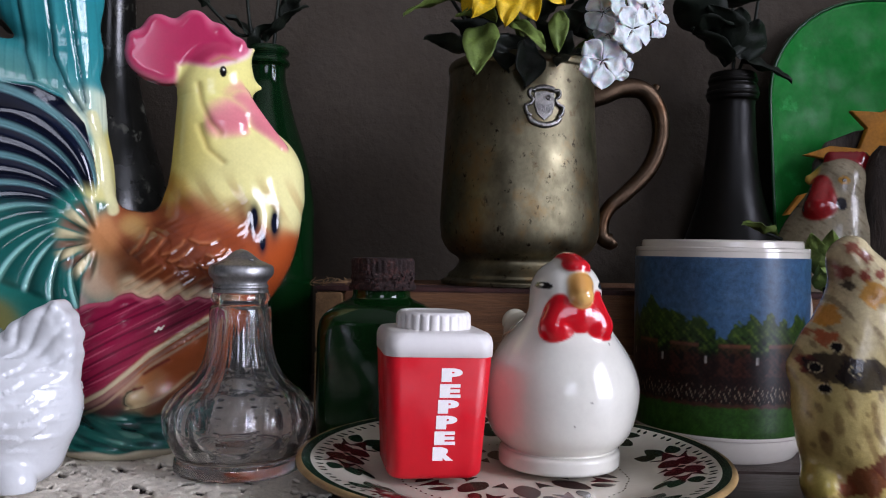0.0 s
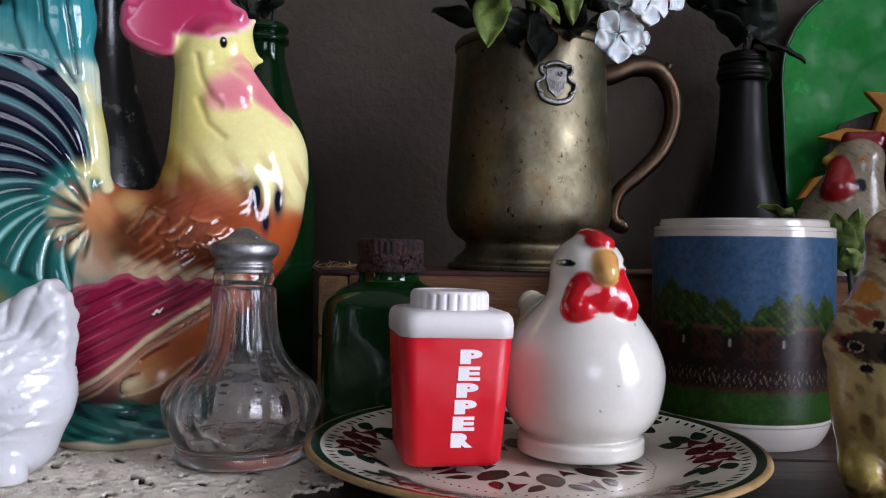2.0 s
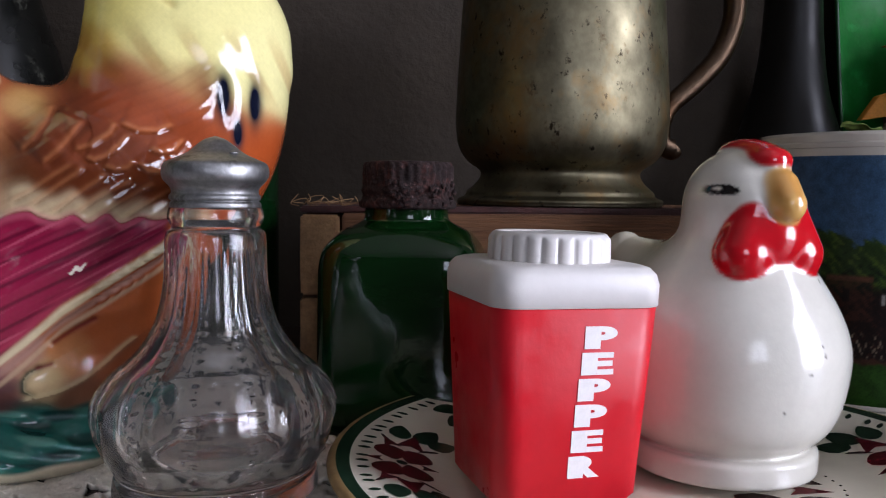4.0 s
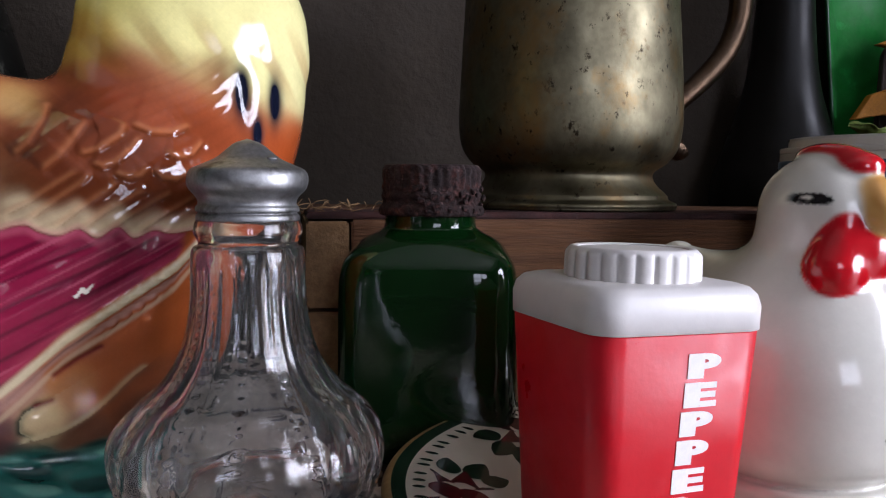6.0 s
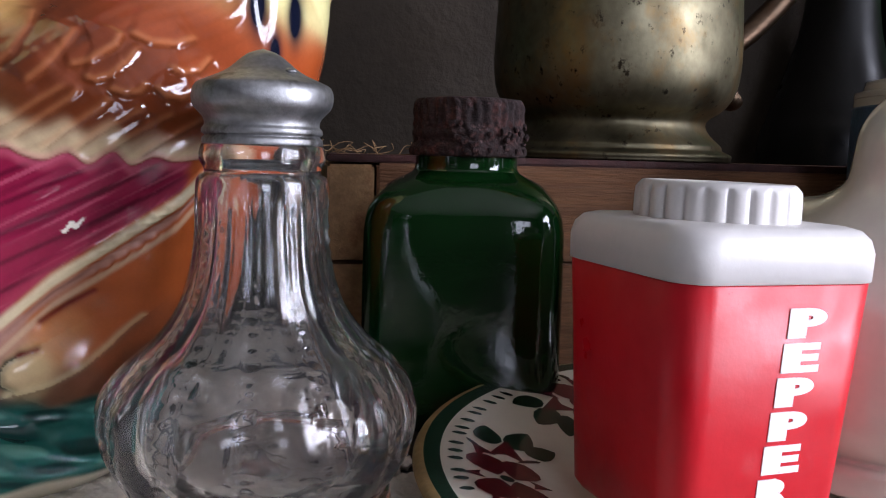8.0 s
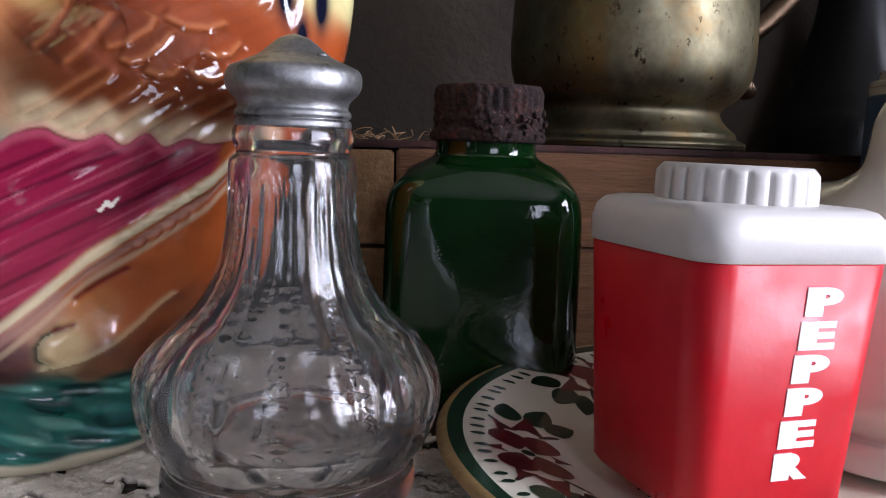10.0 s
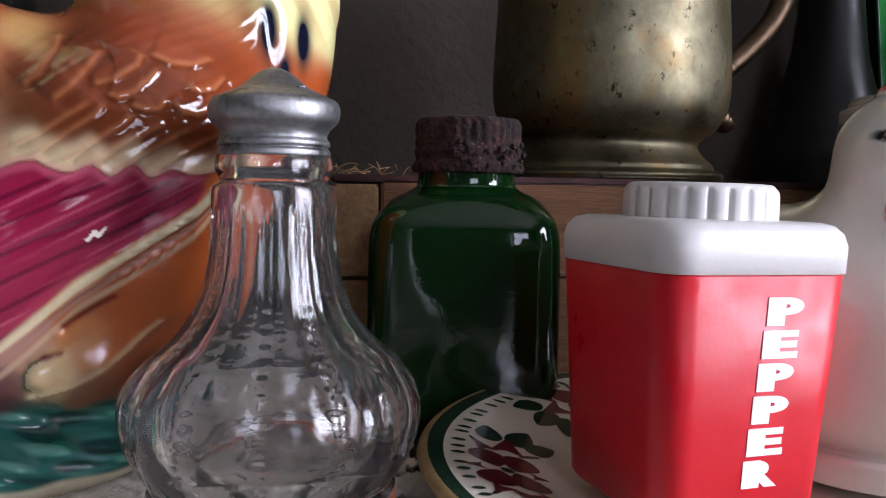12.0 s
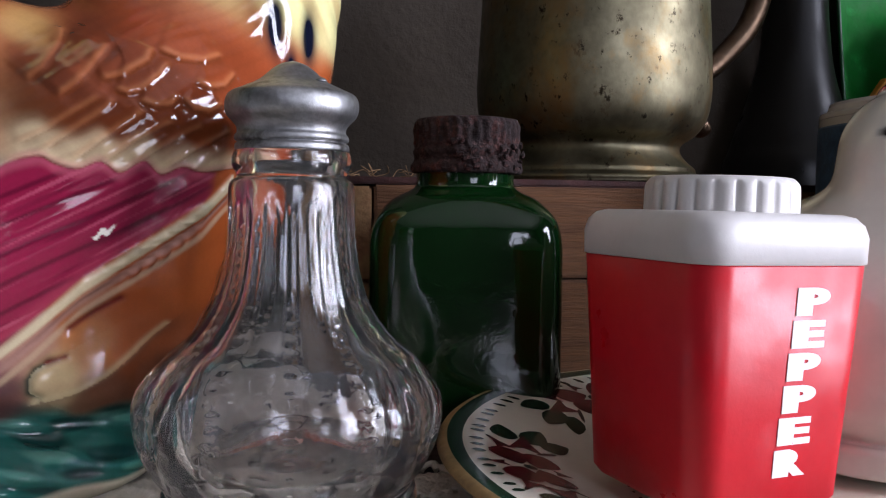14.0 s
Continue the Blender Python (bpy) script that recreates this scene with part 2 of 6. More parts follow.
def extrude_outline(name, outline, thick, mat, bevel=0.0):
    """A flat plate in the x-z plane from an outline, with thickness in y."""
    bm = bmesh.new()
    f = bm.faces.new([bm.verts.new((x, -thick / 2, z)) for x, z in outline])
    for v in bmesh.ops.extrude_face_region(bm, geom=[f])["geom"]:
        if isinstance(v, bmesh.types.BMVert):
            v.co.y = thick / 2
    bmesh.ops.recalc_face_normals(bm, faces=bm.faces[:])
    if bevel:
        bmesh.ops.bevel(bm, geom=bm.edges[:], offset=bevel, segments=1, affect="EDGES")
    me = bpy.data.meshes.new(name)
    bm.to_mesh(me)
    bm.free()
    me.materials.append(mat)
    return me


def blade(name, length, width, mat, bend=0.5, cup=0.2, tip=1.2, wave=0.0, thick=0.0003, rows=14, cols=7, seed=0):
    """A leaf or petal that grows along +y from the origin, curls down by bend and is cupped across, with two skins."""
    verts, faces = [], []
    for side in (0, 1):
        for i in range(rows + 1):
            t = i / rows
            w = width * 0.5 * (math.sin(math.pi * t ** (1 / tip)) ** 0.8 if 0 < t < 1 else 0.02)
            ang = -bend * t
            y = length * (math.sin(bend * t) / bend if abs(bend) > 1e-3 else t)
            z = -length * ((1 - math.cos(bend * t)) / bend if abs(bend) > 1e-3 else 0)
            for j in range(cols + 1):
                s = 2 * j / cols - 1
                lift = cup * w * s * s + wave * noise.noise((t * 4 + seed, s * 1.5, seed * 3.1)) - 0.05 * w * (1 - abs(s)) ** 3
                verts.append((w * s, y - math.sin(ang) * lift * 0, z + lift - side * thick))
    m = (rows + 1) * (cols + 1)
    for side in (0, 1):
        for i in range(rows):
            for j in range(cols):
                a = side * m + i * (cols + 1) + j
                q = (a, a + 1, a + cols + 2, a + cols + 1)
                faces.append(q if side == 0 else q[::-1])
    rim = [i * (cols + 1) for i in range(rows + 1)]
    for a, b in zip(rim, rim[1:]):
        faces.append((a, b, m + b, m + a))
        faces.append((b + cols, a + cols, m + a + cols, m + b + cols))
    return mesh_of(name, verts, faces, mat)


def aim(at, way, spin=0.0):
    """A pose at a place whose +y points along way, turned by spin degrees about it."""
    return Matrix.Translation(at) @ Vector(way).to_track_quat("Y", "Z").to_matrix().to_4x4() @ pose(0, 0, 0, 0, spin, 0)


# ---- modelled clay: rounded forms that melt into one another ----
def ell(c, r, turn=0.0):
    ct, st = math.cos(radians(turn)), math.sin(radians(turn))

    def f(X, Y, Z):
        x, y, z = X - c[0], Y - c[1], Z - c[2]
        x, z = x * ct + z * st, z * ct - x * st
        k0 = np.sqrt((x / r[0]) ** 2 + (y / r[1]) ** 2 + (z / r[2]) ** 2)
        k1 = np.sqrt((x / r[0] ** 2) ** 2 + (y / r[1] ** 2) ** 2 + (z / r[2] ** 2) ** 2) + 1e-6
        return k0 * (k0 - 1) / k1
    return f


def rod(a, b, ra, rb, flat=1.0):
    """A rounded rod from a to b; flat squeezes it in y about a's y."""
    a, b = np.array(a, float), np.array(b, float)
    d = b - a

    def f(X, Y, Z):
        x, y, z = X - a[0], Y - a[1], Z - a[2]
        t = np.clip((x * d[0] + y * d[1] + z * d[2]) / (d @ d), 0, 1)
        q = np.sqrt((x - t * d[0]) ** 2 + ((y - t * d[1]) / flat) ** 2 + (z - t * d[2]) ** 2)
        return (q - (ra + (rb - ra) * t)) * min(1.0, flat ** 0.5)
    return f


def drum(c, r, half, soft=0.001):
    """An upright drum with rounded rims."""
    def f(X, Y, Z):
        d, e = np.hypot(X - c[0], Y - c[1]) - r + soft, np.abs(Z - c[2]) - half + soft
        return np.minimum(np.maximum(d, e), 0) + np.sqrt(np.maximum(d, 0) ** 2 + np.maximum(e, 0) ** 2) - soft
    return f


def slab(circles, thick, soft=0.003, y0=0.0):
    """A flat plate: circles (x, z, r) joined in the x-z plane, with rounded rims."""
    def f(X, Y, Z):
        d = None
        for x, z, r in circles:
            q = np.sqrt((X - x) ** 2 + (Z - z) ** 2) - r
            d = q if d is None else melt(d, q, soft)
        e = np.abs(Y - y0) - thick
        d = d + thick
        return np.minimum(np.maximum(d, e), 0) + np.sqrt(np.maximum(d, 0) ** 2 + np.maximum(e + thick * 0.6, 0) ** 2) - thick * 0.6
    return f


def melt(a, b, k):
    h = np.clip(0.5 + 0.5 * (b - a) / k, 0, 1)
    return b + (a - b) * h - k * h * (1 - h)


def joined(forms):
    """forms: rows of (form, softness)."""
    def f(X, Y, Z):
        d = None
        for g, k in forms:
            q = g(X, Y, Z)
            d = q if d is None else melt(d, q, k)
        return d
    return f


def skin(f, lo, hi, h):
    """The surface of a form as points and four-sided faces."""
    lo = np.array(lo, float)
    n = np.ceil((np.array(hi) - lo) / h).astype(int) + 1
    X, Y, Z = [(lo[i] + h * np.arange(n[i])).astype(np.float32).reshape([-1 if j == i else 1 for j in range(3)]) for i in range(3)]
    F = np.broadcast_to(f(X, Y, Z), n).astype(np.float32)
    S = F < 0
    c = np.zeros(n - 1, np.int8)
    offs = [(a, b, d) for a in (0, 1) for b in (0, 1) for d in (0, 1)]
    cut = lambda A, o: A[o[0]:n[0] - 1 + o[0], o[1]:n[1] - 1 + o[1], o[2]:n[2] - 1 + o[2]]
    for o in offs:
        c += cut(S, o)
    cells = np.argwhere((c > 0) & (c < 8))
    index = -np.ones(n - 1, np.int64)
    index[tuple(cells.T)] = np.arange(len(cells))
    total, count = np.zeros((len(cells), 3)), np.zeros(len(cells))
    for o in offs:
        for ax in range(3):
            if o[ax] == 0:
                p = list(o)
                p[ax] = 1
                a, b = F[tuple((cells + o).T)], F[tuple((cells + p).T)]
                hit = (a < 0) != (b < 0)
                t = np.where(hit, a / np.where(hit, a - b, 1), 0)
                q = np.tile(np.array(o, float), (len(cells), 1))
                q[:, ax] = t
                total += q * hit[:, None]
                count += hit
    verts = lo + h * (cells + total / count[:, None])
    quads = []
    for ax in range(3):
        b, d = (ax + 1) % 3, (ax + 2) % 3
        lo_s = [slice(None)] * 3
        hi_s = [slice(None)] * 3
        lo_s[ax], hi_s[ax] = slice(0, n[ax] - 1), slice(1, n[ax])
        change = S[tuple(lo_s)] != S[tuple(hi_s)]
        e = np.argwhere(change)
        e = e[(e[:, b] > 0) & (e[:, d] > 0) & (e[:, b] < n[b] - 1) & (e[:, d] < n[d] - 1)]
        inside = S[tuple(e.T)]
        q = []
        for db, dd in ((1, 1), (0, 1), (0, 0), (1, 0)):
            g = e.copy()
            g[:, b] -= db
            g[:, d] -= dd
            q.append(index[tuple(g.T)])
        q = np.stack(q, 1)
        q[~inside] = q[~inside][:, ::-1]
        quads.append(q)
    return verts, np.vstack(quads)


def slope(f, V, e=0.0004):
    P = [V[:, i] for i in range(3)]
    g = []
    for i in range(3):
        a, b = list(P), list(P)
        a[i], b[i] = P[i] + e, P[i] - e
        g.append(f(*a) - f(*b))
    g = np.stack(g, 1)
    return g / (np.linalg.norm(g, axis=1)[:, None] + 1e-9)


def split_quads(V, Q):
    """Every quad into four, with new points in the middle of edges and faces."""
    n = len(V)
    ends = np.stack([Q, np.roll(Q, -1, 1)], -1).reshape(-1, 2)
    key, inverse = np.unique(ends.min(1) * n + ends.max(1), return_inverse=True)
    mid = 0.5 * (V[key // n] + V[key % n])
    m = n + inverse.reshape(-1, 4)
    c = n + len(mid) + np.arange(len(Q))
    faces = [np.stack([Q[:, i], m[:, i], c, m[:, i - 1]], 1) for i in range(4)]
    return np.vstack([V, mid, V[Q].mean(1)]), np.vstack(faces)


def clay(name, f, lo, hi, h, mat, colour, relief=None, refine=False):
    """A mesh of a modelled form, with feathers pressed in by relief(P, N) and glaze colours from colour(P, N)."""
    V, Q = skin(f, lo, hi, h)
    V = V - slope(f, V) * f(*V.T)[:, None] * 0.8
    if refine:
        V, Q = split_quads(V, Q)
    N = slope(f, V)
    V = V - N * f(*V.T)[:, None] * 0.8
    rgb = colour(V, N)
    if relief:
        V = V + N * relief(V, N)[:, None]
    me = mesh_of(name, V.tolist(), Q.tolist(), mat)
    paint(me, rgb)
    return me


def edge_of(x, z, points):
    """The distance of each place from a drawn line, positive on its left, and how far along the line it lies (0 to 1)."""
    p = np.array(points)
    gap, along = np.full(x.shape, 9.0), np.zeros(x.shape)
    n = len(p) - 1
    for i in range(n):
        dx, dz = p[i + 1] - p[i]
        t = np.clip(((x - p[i, 0]) * dx + (z - p[i, 1]) * dz) / (dx * dx + dz * dz), 0, 1)
        ex, ez = x - p[i, 0] - t * dx, z - p[i, 1] - t * dz
        r = np.hypot(ex, ez)
        here = r < np.abs(gap)
        gap = np.where(here, np.where(dx * ez - dz * ex >= 0, r, -r), gap)
        along = np.where(here, (i + t) / n, along)
    return gap, along


def paint(me, rgb):
    layer = me.color_attributes.new("paint", "FLOAT_COLOR", "POINT")
    layer.data.foreach_set("color", np.hstack([np.clip(rgb, 0, 1), np.ones((len(rgb), 1))]).astype(np.float32).ravel())


def blend_spots(x, z, spots, sharp=1.0):
    """Sprayed glaze: colours that fade into one another round their spots (place, reach, colour)."""
    total, weight = np.zeros((len(x), 3)), np.full(len(x), 1e-12)
    for (a, b), s, rgb in spots:
        w = np.exp(-sharp * ((x - a) ** 2 + (z - b) ** 2) / (2 * s * s))
        total += w[:, None] * np.array(srgb(*rgb))
        weight += w
    return total / weight[:, None]


def over(base, mask, rgb):
    return base + (np.array(srgb(*rgb)) - base) * np.clip(mask, 0, 1)[:, None]


def step(x, a, b):
    t = np.clip((x - a) / (b - a), 0, 1)
    return t * t * (3 - 2 * t)


def rough_noise(x, z, f, seed=0.0):
    """Cheap smooth noise of two coordinates, about -1 to 1."""
    return (np.sin(x * f + 1.3 * np.sin(z * f * 0.7 + seed)) + np.sin(z * f * 1.1 + 1.7 * np.sin(x * f * 0.6 + seed * 2)) + np.sin((x + z) * f * 1.9 + seed)) / 3

# ---- the setting: a corner of a room, a table top against the wall ----
def block(name, lo, hi, mat, label="", category="", bevel=0.0):
    size = [b - a for a, b in zip(lo, hi)]
    return solid(name, box(name, size, mat, bevel), ((lo[0] + hi[0]) / 2, (lo[1] + hi[1]) / 2, lo[2]), label=label, category=category, kind="structure")


TOP = -0.004
block("wall_north", (-1.7, 0.62, -0.78), (1.5, 0.72, 1.72), WALL, "rough grey-brown plastered wall behind the table", "wall")
block("wall_west", (-1.7, -2.3, -0.78), (-1.6, 0.62, 1.72), ROOM, "plain painted room wall", "wall")
block("floor", (-1.7, -2.3, -0.88), (1.5, 0.72, -0.78), TABLE, "dark wooden room floor", "floor")
# unseen; kept pale so that it bounces fill light onto the table
block("ceiling", (-1.7, -2.3, 1.72), (1.5, 0.72, 1.82), CEILING, "plain whitewashed ceiling", "ceiling")

# added panel out of view, keeps window light off the back wall
block("wall_side", (0.57, 0.13, TOP), (0.60, 0.62, 0.31), ROOM, "unseen painted panel shading the back wall", "wall")


def pierced_wall(name, along, at, deep, lo, hi, a, b, c, d):
    """A wall with one window opening from a to b, heights c to d; along is the axis it runs on."""
    for u0, u1, z0, z1 in ((lo, a, -0.78, 1.72), (b, hi, -0.78, 1.72), (a, b, -0.78, c), (a, b, d, 1.72)):
        p, q = ((at, u0, z0), (at + deep, u1, z1)) if along == "y" else ((u0, at, z0), (u1, at + deep, z1))
        block(name, p, q, ROOM, "plain painted room wall with a window", "wall")


pierced_wall("wall_east", "y", 1.4, 0.1, -2.3, 0.62, -0.95, -0.09, -0.13, 1.09)
pierced_wall("wall_south", "x", -2.3, 0.1, -1.6, 1.4, -0.13, 0.63, 0.17, 1.13)


def casement(name, m, width, height):
    w = thing(name, label="white painted casement window with four panes", category="window", kind="structure")
    w.matrix_basis = m
    for x, z, sx, sz in ((0, 0, width, 0.05), (0, height - 0.05, width, 0.05), (-width / 2 + 0.025, 0.05, 0.05, height - 0.1), (width / 2 - 0.025, 0.05, 0.05, height - 0.1)):
        part("window_frame", box("window_frame", (sx, 0.05, sz), FRAME, 0.003), w, m=pose(x, 0, z))
    part("glazing_bar", box("glazing_bar", (0.035, 0.035, height - 0.1), FRAME, 0.003), w, m=pose(0, 0, 0.05))
    part("glazing_bar", box("glazing_bar", (width - 0.1, 0.03, 0.035), FRAME, 0.003), w, m=pose(0, 0, height * 0.52))
    return w


casement("window_1", pose(1.33, -0.52, -0.13, 0, 0, 90), 0.86, 1.22)
casement("window_2", pose(0.25, -2.12, 0.17), 0.76, 0.96)

# table: boards with narrow joints, apron and legs
table = thing("table", (0, 0, 0), label="dark-stained wooden table top against the wall", category="table")
for i in range(5):
    part("board", box("board", (1.5, 0.1235, 0.03), TABLE, 0.0015), table, m=pose(0.05, 0.555 - 0.125 * i, TOP - 0.03))
for x in (-0.65, 0.75):
    for y in (0.03, 0.57):
        part("leg", box("leg", (0.06, 0.06, 0.746), TABLE, 0.004), table, m=pose(x, y, -0.78))
for y in (0.03, 0.57):
    part("apron", box("apron", (1.34, 0.025, 0.09), TABLE, 0.003), table, m=pose(0.05, y, TOP - 0.12))

# ---- crochet doily ----
def doily():
    h = 0.0011
    nx, ny = 215, 250
    x = -0.272 + h * np.arange(nx)
    y = 0.225 + h * np.arange(ny)
    X, Y = np.meshgrid(x, y, indexing="ij")
    edge = 0.0045 * np.sin(Y * 260) * (X > -0.08)
    inside = (X < -0.046 + edge - 0.20 * np.clip(Y - 0.36, 0, 1) + 0.012 * np.sin(Y * 40)) & (Y > 0.2)
    # stitches in rows, with gaps where the thread is looped
    a, b = X * 620 + 0.6 * np.sin(Y * 210), Y * 640 + 0.8 * np.sin(X * 190)
    stitch = np.sin(a) * np.sin(b)
    big = rough_noise(X, Y, 330.0, 1.0) + 0.5 * rough_noise(X, Y, 760.0, 4.0)
    hole = ((stitch > 0.66) & (big > 0.22)) | (big > 0.86)
    Z = TOP + 0.0016 + 0.0006 * np.cos(a * 2) * np.cos(b * 2) + 0.0007 * rough_noise(X, Y, 900.0, 2.0)
    keep = inside & ~hole
    index = -np.ones((nx, ny), int)
    index[keep] = np.arange(keep.sum())
    verts = np.stack([X[keep], Y[keep], Z[keep]], 1)
    q = np.stack([index[:-1, :-1], index[1:, :-1], index[1:, 1:], index[:-1, 1:]], -1).reshape(-1, 4)
    q = q[(q >= 0).all(1)]
    ob = solid("doily", mesh_of("doily", verts.tolist(), q.tolist(), LACE), label="off-white crocheted lace doily spread on the table", category="doily")
    s = ob.modifiers.new("thread", "SOLIDIFY")
    s.thickness, s.offset = 0.0012, -1
    return ob


doily()


# ---- large painted rooster ----
def feather_rows(s, n, long, wide, lap=0.75):
    """Overlapping rounded feathers along s. Gives the way back from each feather's tip (0 to 1) and the place across it (-1 to 1)."""
    k0 = np.floor(s / long)
    back = np.full(s.shape, 9.0)
    across = np.zeros(s.shape)
    done = np.zeros(s.shape, bool)
    for d in (-1, 0, 1, 2):
        k = k0 + d
        c = n / wide + 0.5 * (k % 2) + 0.23 * np.sin(k * 2.7)
        m = 2 * (c - np.floor(c)) - 1
        tip = (k + 0.12 * np.sin(np.floor(c) * 4.1 + k)) * long + long * lap * (1 - np.abs(m) ** 2.2)
        here = (tip > s) & ~done
        back = np.where(here, (tip - s) / long, back)
        across = np.where(here, m, across)
        done |= here
    return np.clip(back, 0, 2), across


def rooster():
    q = lambda p, v=0.0: (p[0], v, p[1])
    near, far = -1, 1
    plume = joined([(rod(q((-0.0652, 0.1440)), q((-0.0727, 0.1753)), 0.0062, 0.0128, 0.75), 0.006), (rod(q((-0.0727, 0.1753)), q((-0.0819, 0.2021)), 0.0128, 0.0225, 0.55), 0.006), (rod(q((-0.0819, 0.2021)), q((-0.0874, 0.2291)), 0.0225, 0.0240, 0.5), 0.006),
                    (rod(q((-0.0764, 0.1598)), q((-0.1047, 0.1655)), 0.0120, 0.0135, 0.75), 0.006), (rod(q((-0.0752, 0.1523)), q((-0.1023, 0.1528)), 0.0110, 0.0130, 0.75), 0.008)])
    fan = slab([(*(-0.0839, 0.1215), 0.033), (*(-0.0951, 0.1135), 0.043), (*(-0.0901, 0.0862), 0.040), (*(-0.0943, 0.0662), 0.032), (*(-0.0749, 0.1333), 0.014), (*(-0.0764, 0.0864), 0.026)], 0.013, 0.008)
    forms = [
        (ell((-0.030, 0, 0.062), (0.050, 0.037, 0.034), 40), 0.02),
        (ell((0.0055, 0, 0.096), (0.0255, 0.026, 0.034), -8), 0.018),
        (ell((-0.018, -0.008, 0.078), (0.028, 0.031, 0.024), 30), 0.010),
        (rod((-0.003, 0, 0.118), (-0.0105, 0, 0.160), 0.0265, 0.0158, 0.80), 0.018),
        (ell((0.010, 0, 0.120), (0.0215, 0.019, 0.024), -20), 0.010),
        (ell(q((-0.0074, 0.1678)), (0.0160, 0.0120, 0.0160)), 0.006),
        (rod(q((0.0008, 0.1754)), q((0.0078, 0.1825)), 0.0058, 0.0010), 0.004),
        (rod(q((0.0004, 0.1657)), q((0.0113, 0.1647)), 0.0050, 0.0010), 0.004),
        (ell((*(-0.0175, 0.0426)[:1], -0.004, (-0.0175, 0.0426)[1]), (0.0135, 0.024, 0.020), 10), 0.012),
        (ell((-0.052, 0, 0.043), (0.027, 0.030, 0.022), 30), 0.012),
        (ell((-0.040, 0, 0.022), (0.029, 0.031, 0.018)), 0.010),
        (ell((-0.045, 0, 0.0035), (0.0345, 0.038, 0.0125)), 0.005),
        (rod(q((-0.0517, 0.0868)), q((-0.0611, 0.0790)), 0.018, 0.016, 0.9), 0.012),
        (rod(q((-0.0585, 0.1047)), q((-0.0658, 0.1529)), 0.0070, 0.0080, 1.0), 0.006),
        (plume, 0.005),
        (fan, 0.006),
        (rod(q((-0.0692, 0.0662)), q((-0.0548, 0.0558)), 0.017, 0.020, 1.2), 0.012),
    ]
    comb = [(*(-0.0199, 0.1814), 0.0150), (*(-0.0058, 0.1818), 0.0092), (*(-0.0324, 0.1789), 0.0150), (*(-0.0392, 0.1731), 0.0100), (*(-0.0310, 0.1698), 0.0090), (*(-0.0188, 0.1921), 0.0085),
            (*(-0.0351, 0.1897), 0.0072), (*(-0.0453, 0.1824), 0.0055), (*(-0.0078, 0.1886), 0.0062), (*(0.0017, 0.1833), 0.0055), (*(-0.0447, 0.1752), 0.0060)]
    forms.append((slab(comb, 0.0062, 0.0060), 0.0030))
    def comb_edge(x, z):
        d = None
        for a, b, r in comb:
            e = np.hypot(x - a, z - b) - r
            d = e if d is None else melt(d, e, 0.006)
        return d

    wattles = [rod(q((-0.0032, 0.1560), s * 0.0105), q((-0.0040, 0.1447), s * 0.0155), 0.0078, 0.0080, 0.28) for s in (near, far)]
    wattles += [rod(q((0.0010, 0.1552), s * 0.008), q((0.0203, 0.1353), s * 0.012), 0.0066, 0.0026, 0.8) for s in (near, far)]
    forms += [(w, 0.003) for w in wattles]
    body = joined(forms)
    root = (-0.0625, 0.0975)
    mm = lambda *p: [(a / 1000, b / 1000) for a, b in p]
    # edges of the wing's feathers, each drawn with the feather to its left
    coverts = [mm((-39.3, 79.4), (-35.2, 83.0), (-31.3, 88.3), (-28.8, 92.0)), mm((-32.3, 83.3), (-27.4, 84.6), (-22.6, 88.0), (-20.9, 91.5)), mm((-30.0, 81.8), (-27.0, 80.8), (-24.0, 81.9), (-20.6, 84.9), (-17.6, 89.1)),
               mm((-25.6, 79.6), (-22.1, 78.5), (-19.0, 79.0), (-16.9, 81.4)), mm((-17.3, 80.8), (-14.6, 78.5), (-11.3, 78.1), (-7.0, 80.5)), mm((-21.4, 91.2), (-16.4, 89.0), (-11.3, 89.0), (-6.0, 91.5)),
               mm((-44.5, 83.0), (-41.0, 86.0), (-37.5, 92.0), (-36.0, 97.0)), mm((-14.5, 84.5), (-11.0, 83.2), (-7.0, 84.2), (-3.5, 88.0))]
    quills = [mm((-47.2, 69.9), (-41.7, 72.7), (-36.3, 76.7), (-30.8, 80.4)), mm((-42.8, 68.4), (-36.9, 73.0), (-31.4, 77.0), (-28.8, 79.6)), mm((-37.6, 66.6), (-32.1, 71.3), (-25.8, 75.8), (-23.7, 77.7)),
              mm((-32.0, 66.8), (-26.6, 71.0), (-20.8, 74.4), (-17.7, 76.0)), mm((-26.7, 66.4), (-21.5, 70.1), (-15.1, 73.9), (-12.0, 75.3)), mm((-20.5, 66.0), (-15.5, 69.4), (-9.0, 73.0), (-5.0, 75.0))]
    top = curve_points(mm((-74, 53), (-68, 59), (-61, 63), (-52.1, 64.4), (-48.1, 66.8), (-43.1, 68.0), (-40.3, 66.6), (-36.3, 65.7), (-32.3, 67.2), (-28.7, 65.1), (-24.3, 67.6), (-21.0, 65.0), (-16.6, 66.7), (-12.2, 65.8), (-4, 67)), 6)
    low = np.array(mm((-76, 13), (-64.7, 20.5), (-53.5, 27.5), (-44.8, 35.0), (-35.6, 43.5), (-20.1, 53.6), (-10.9, 59.4), (-4.7, 65.7)))
    over_fan = np.array(mm((-130, 158), (-98.4, 158.5), (-85.1, 158.0), (-73.9, 153.4), (-64.7, 142.4), (-60.5, 128), (-58, 112)))
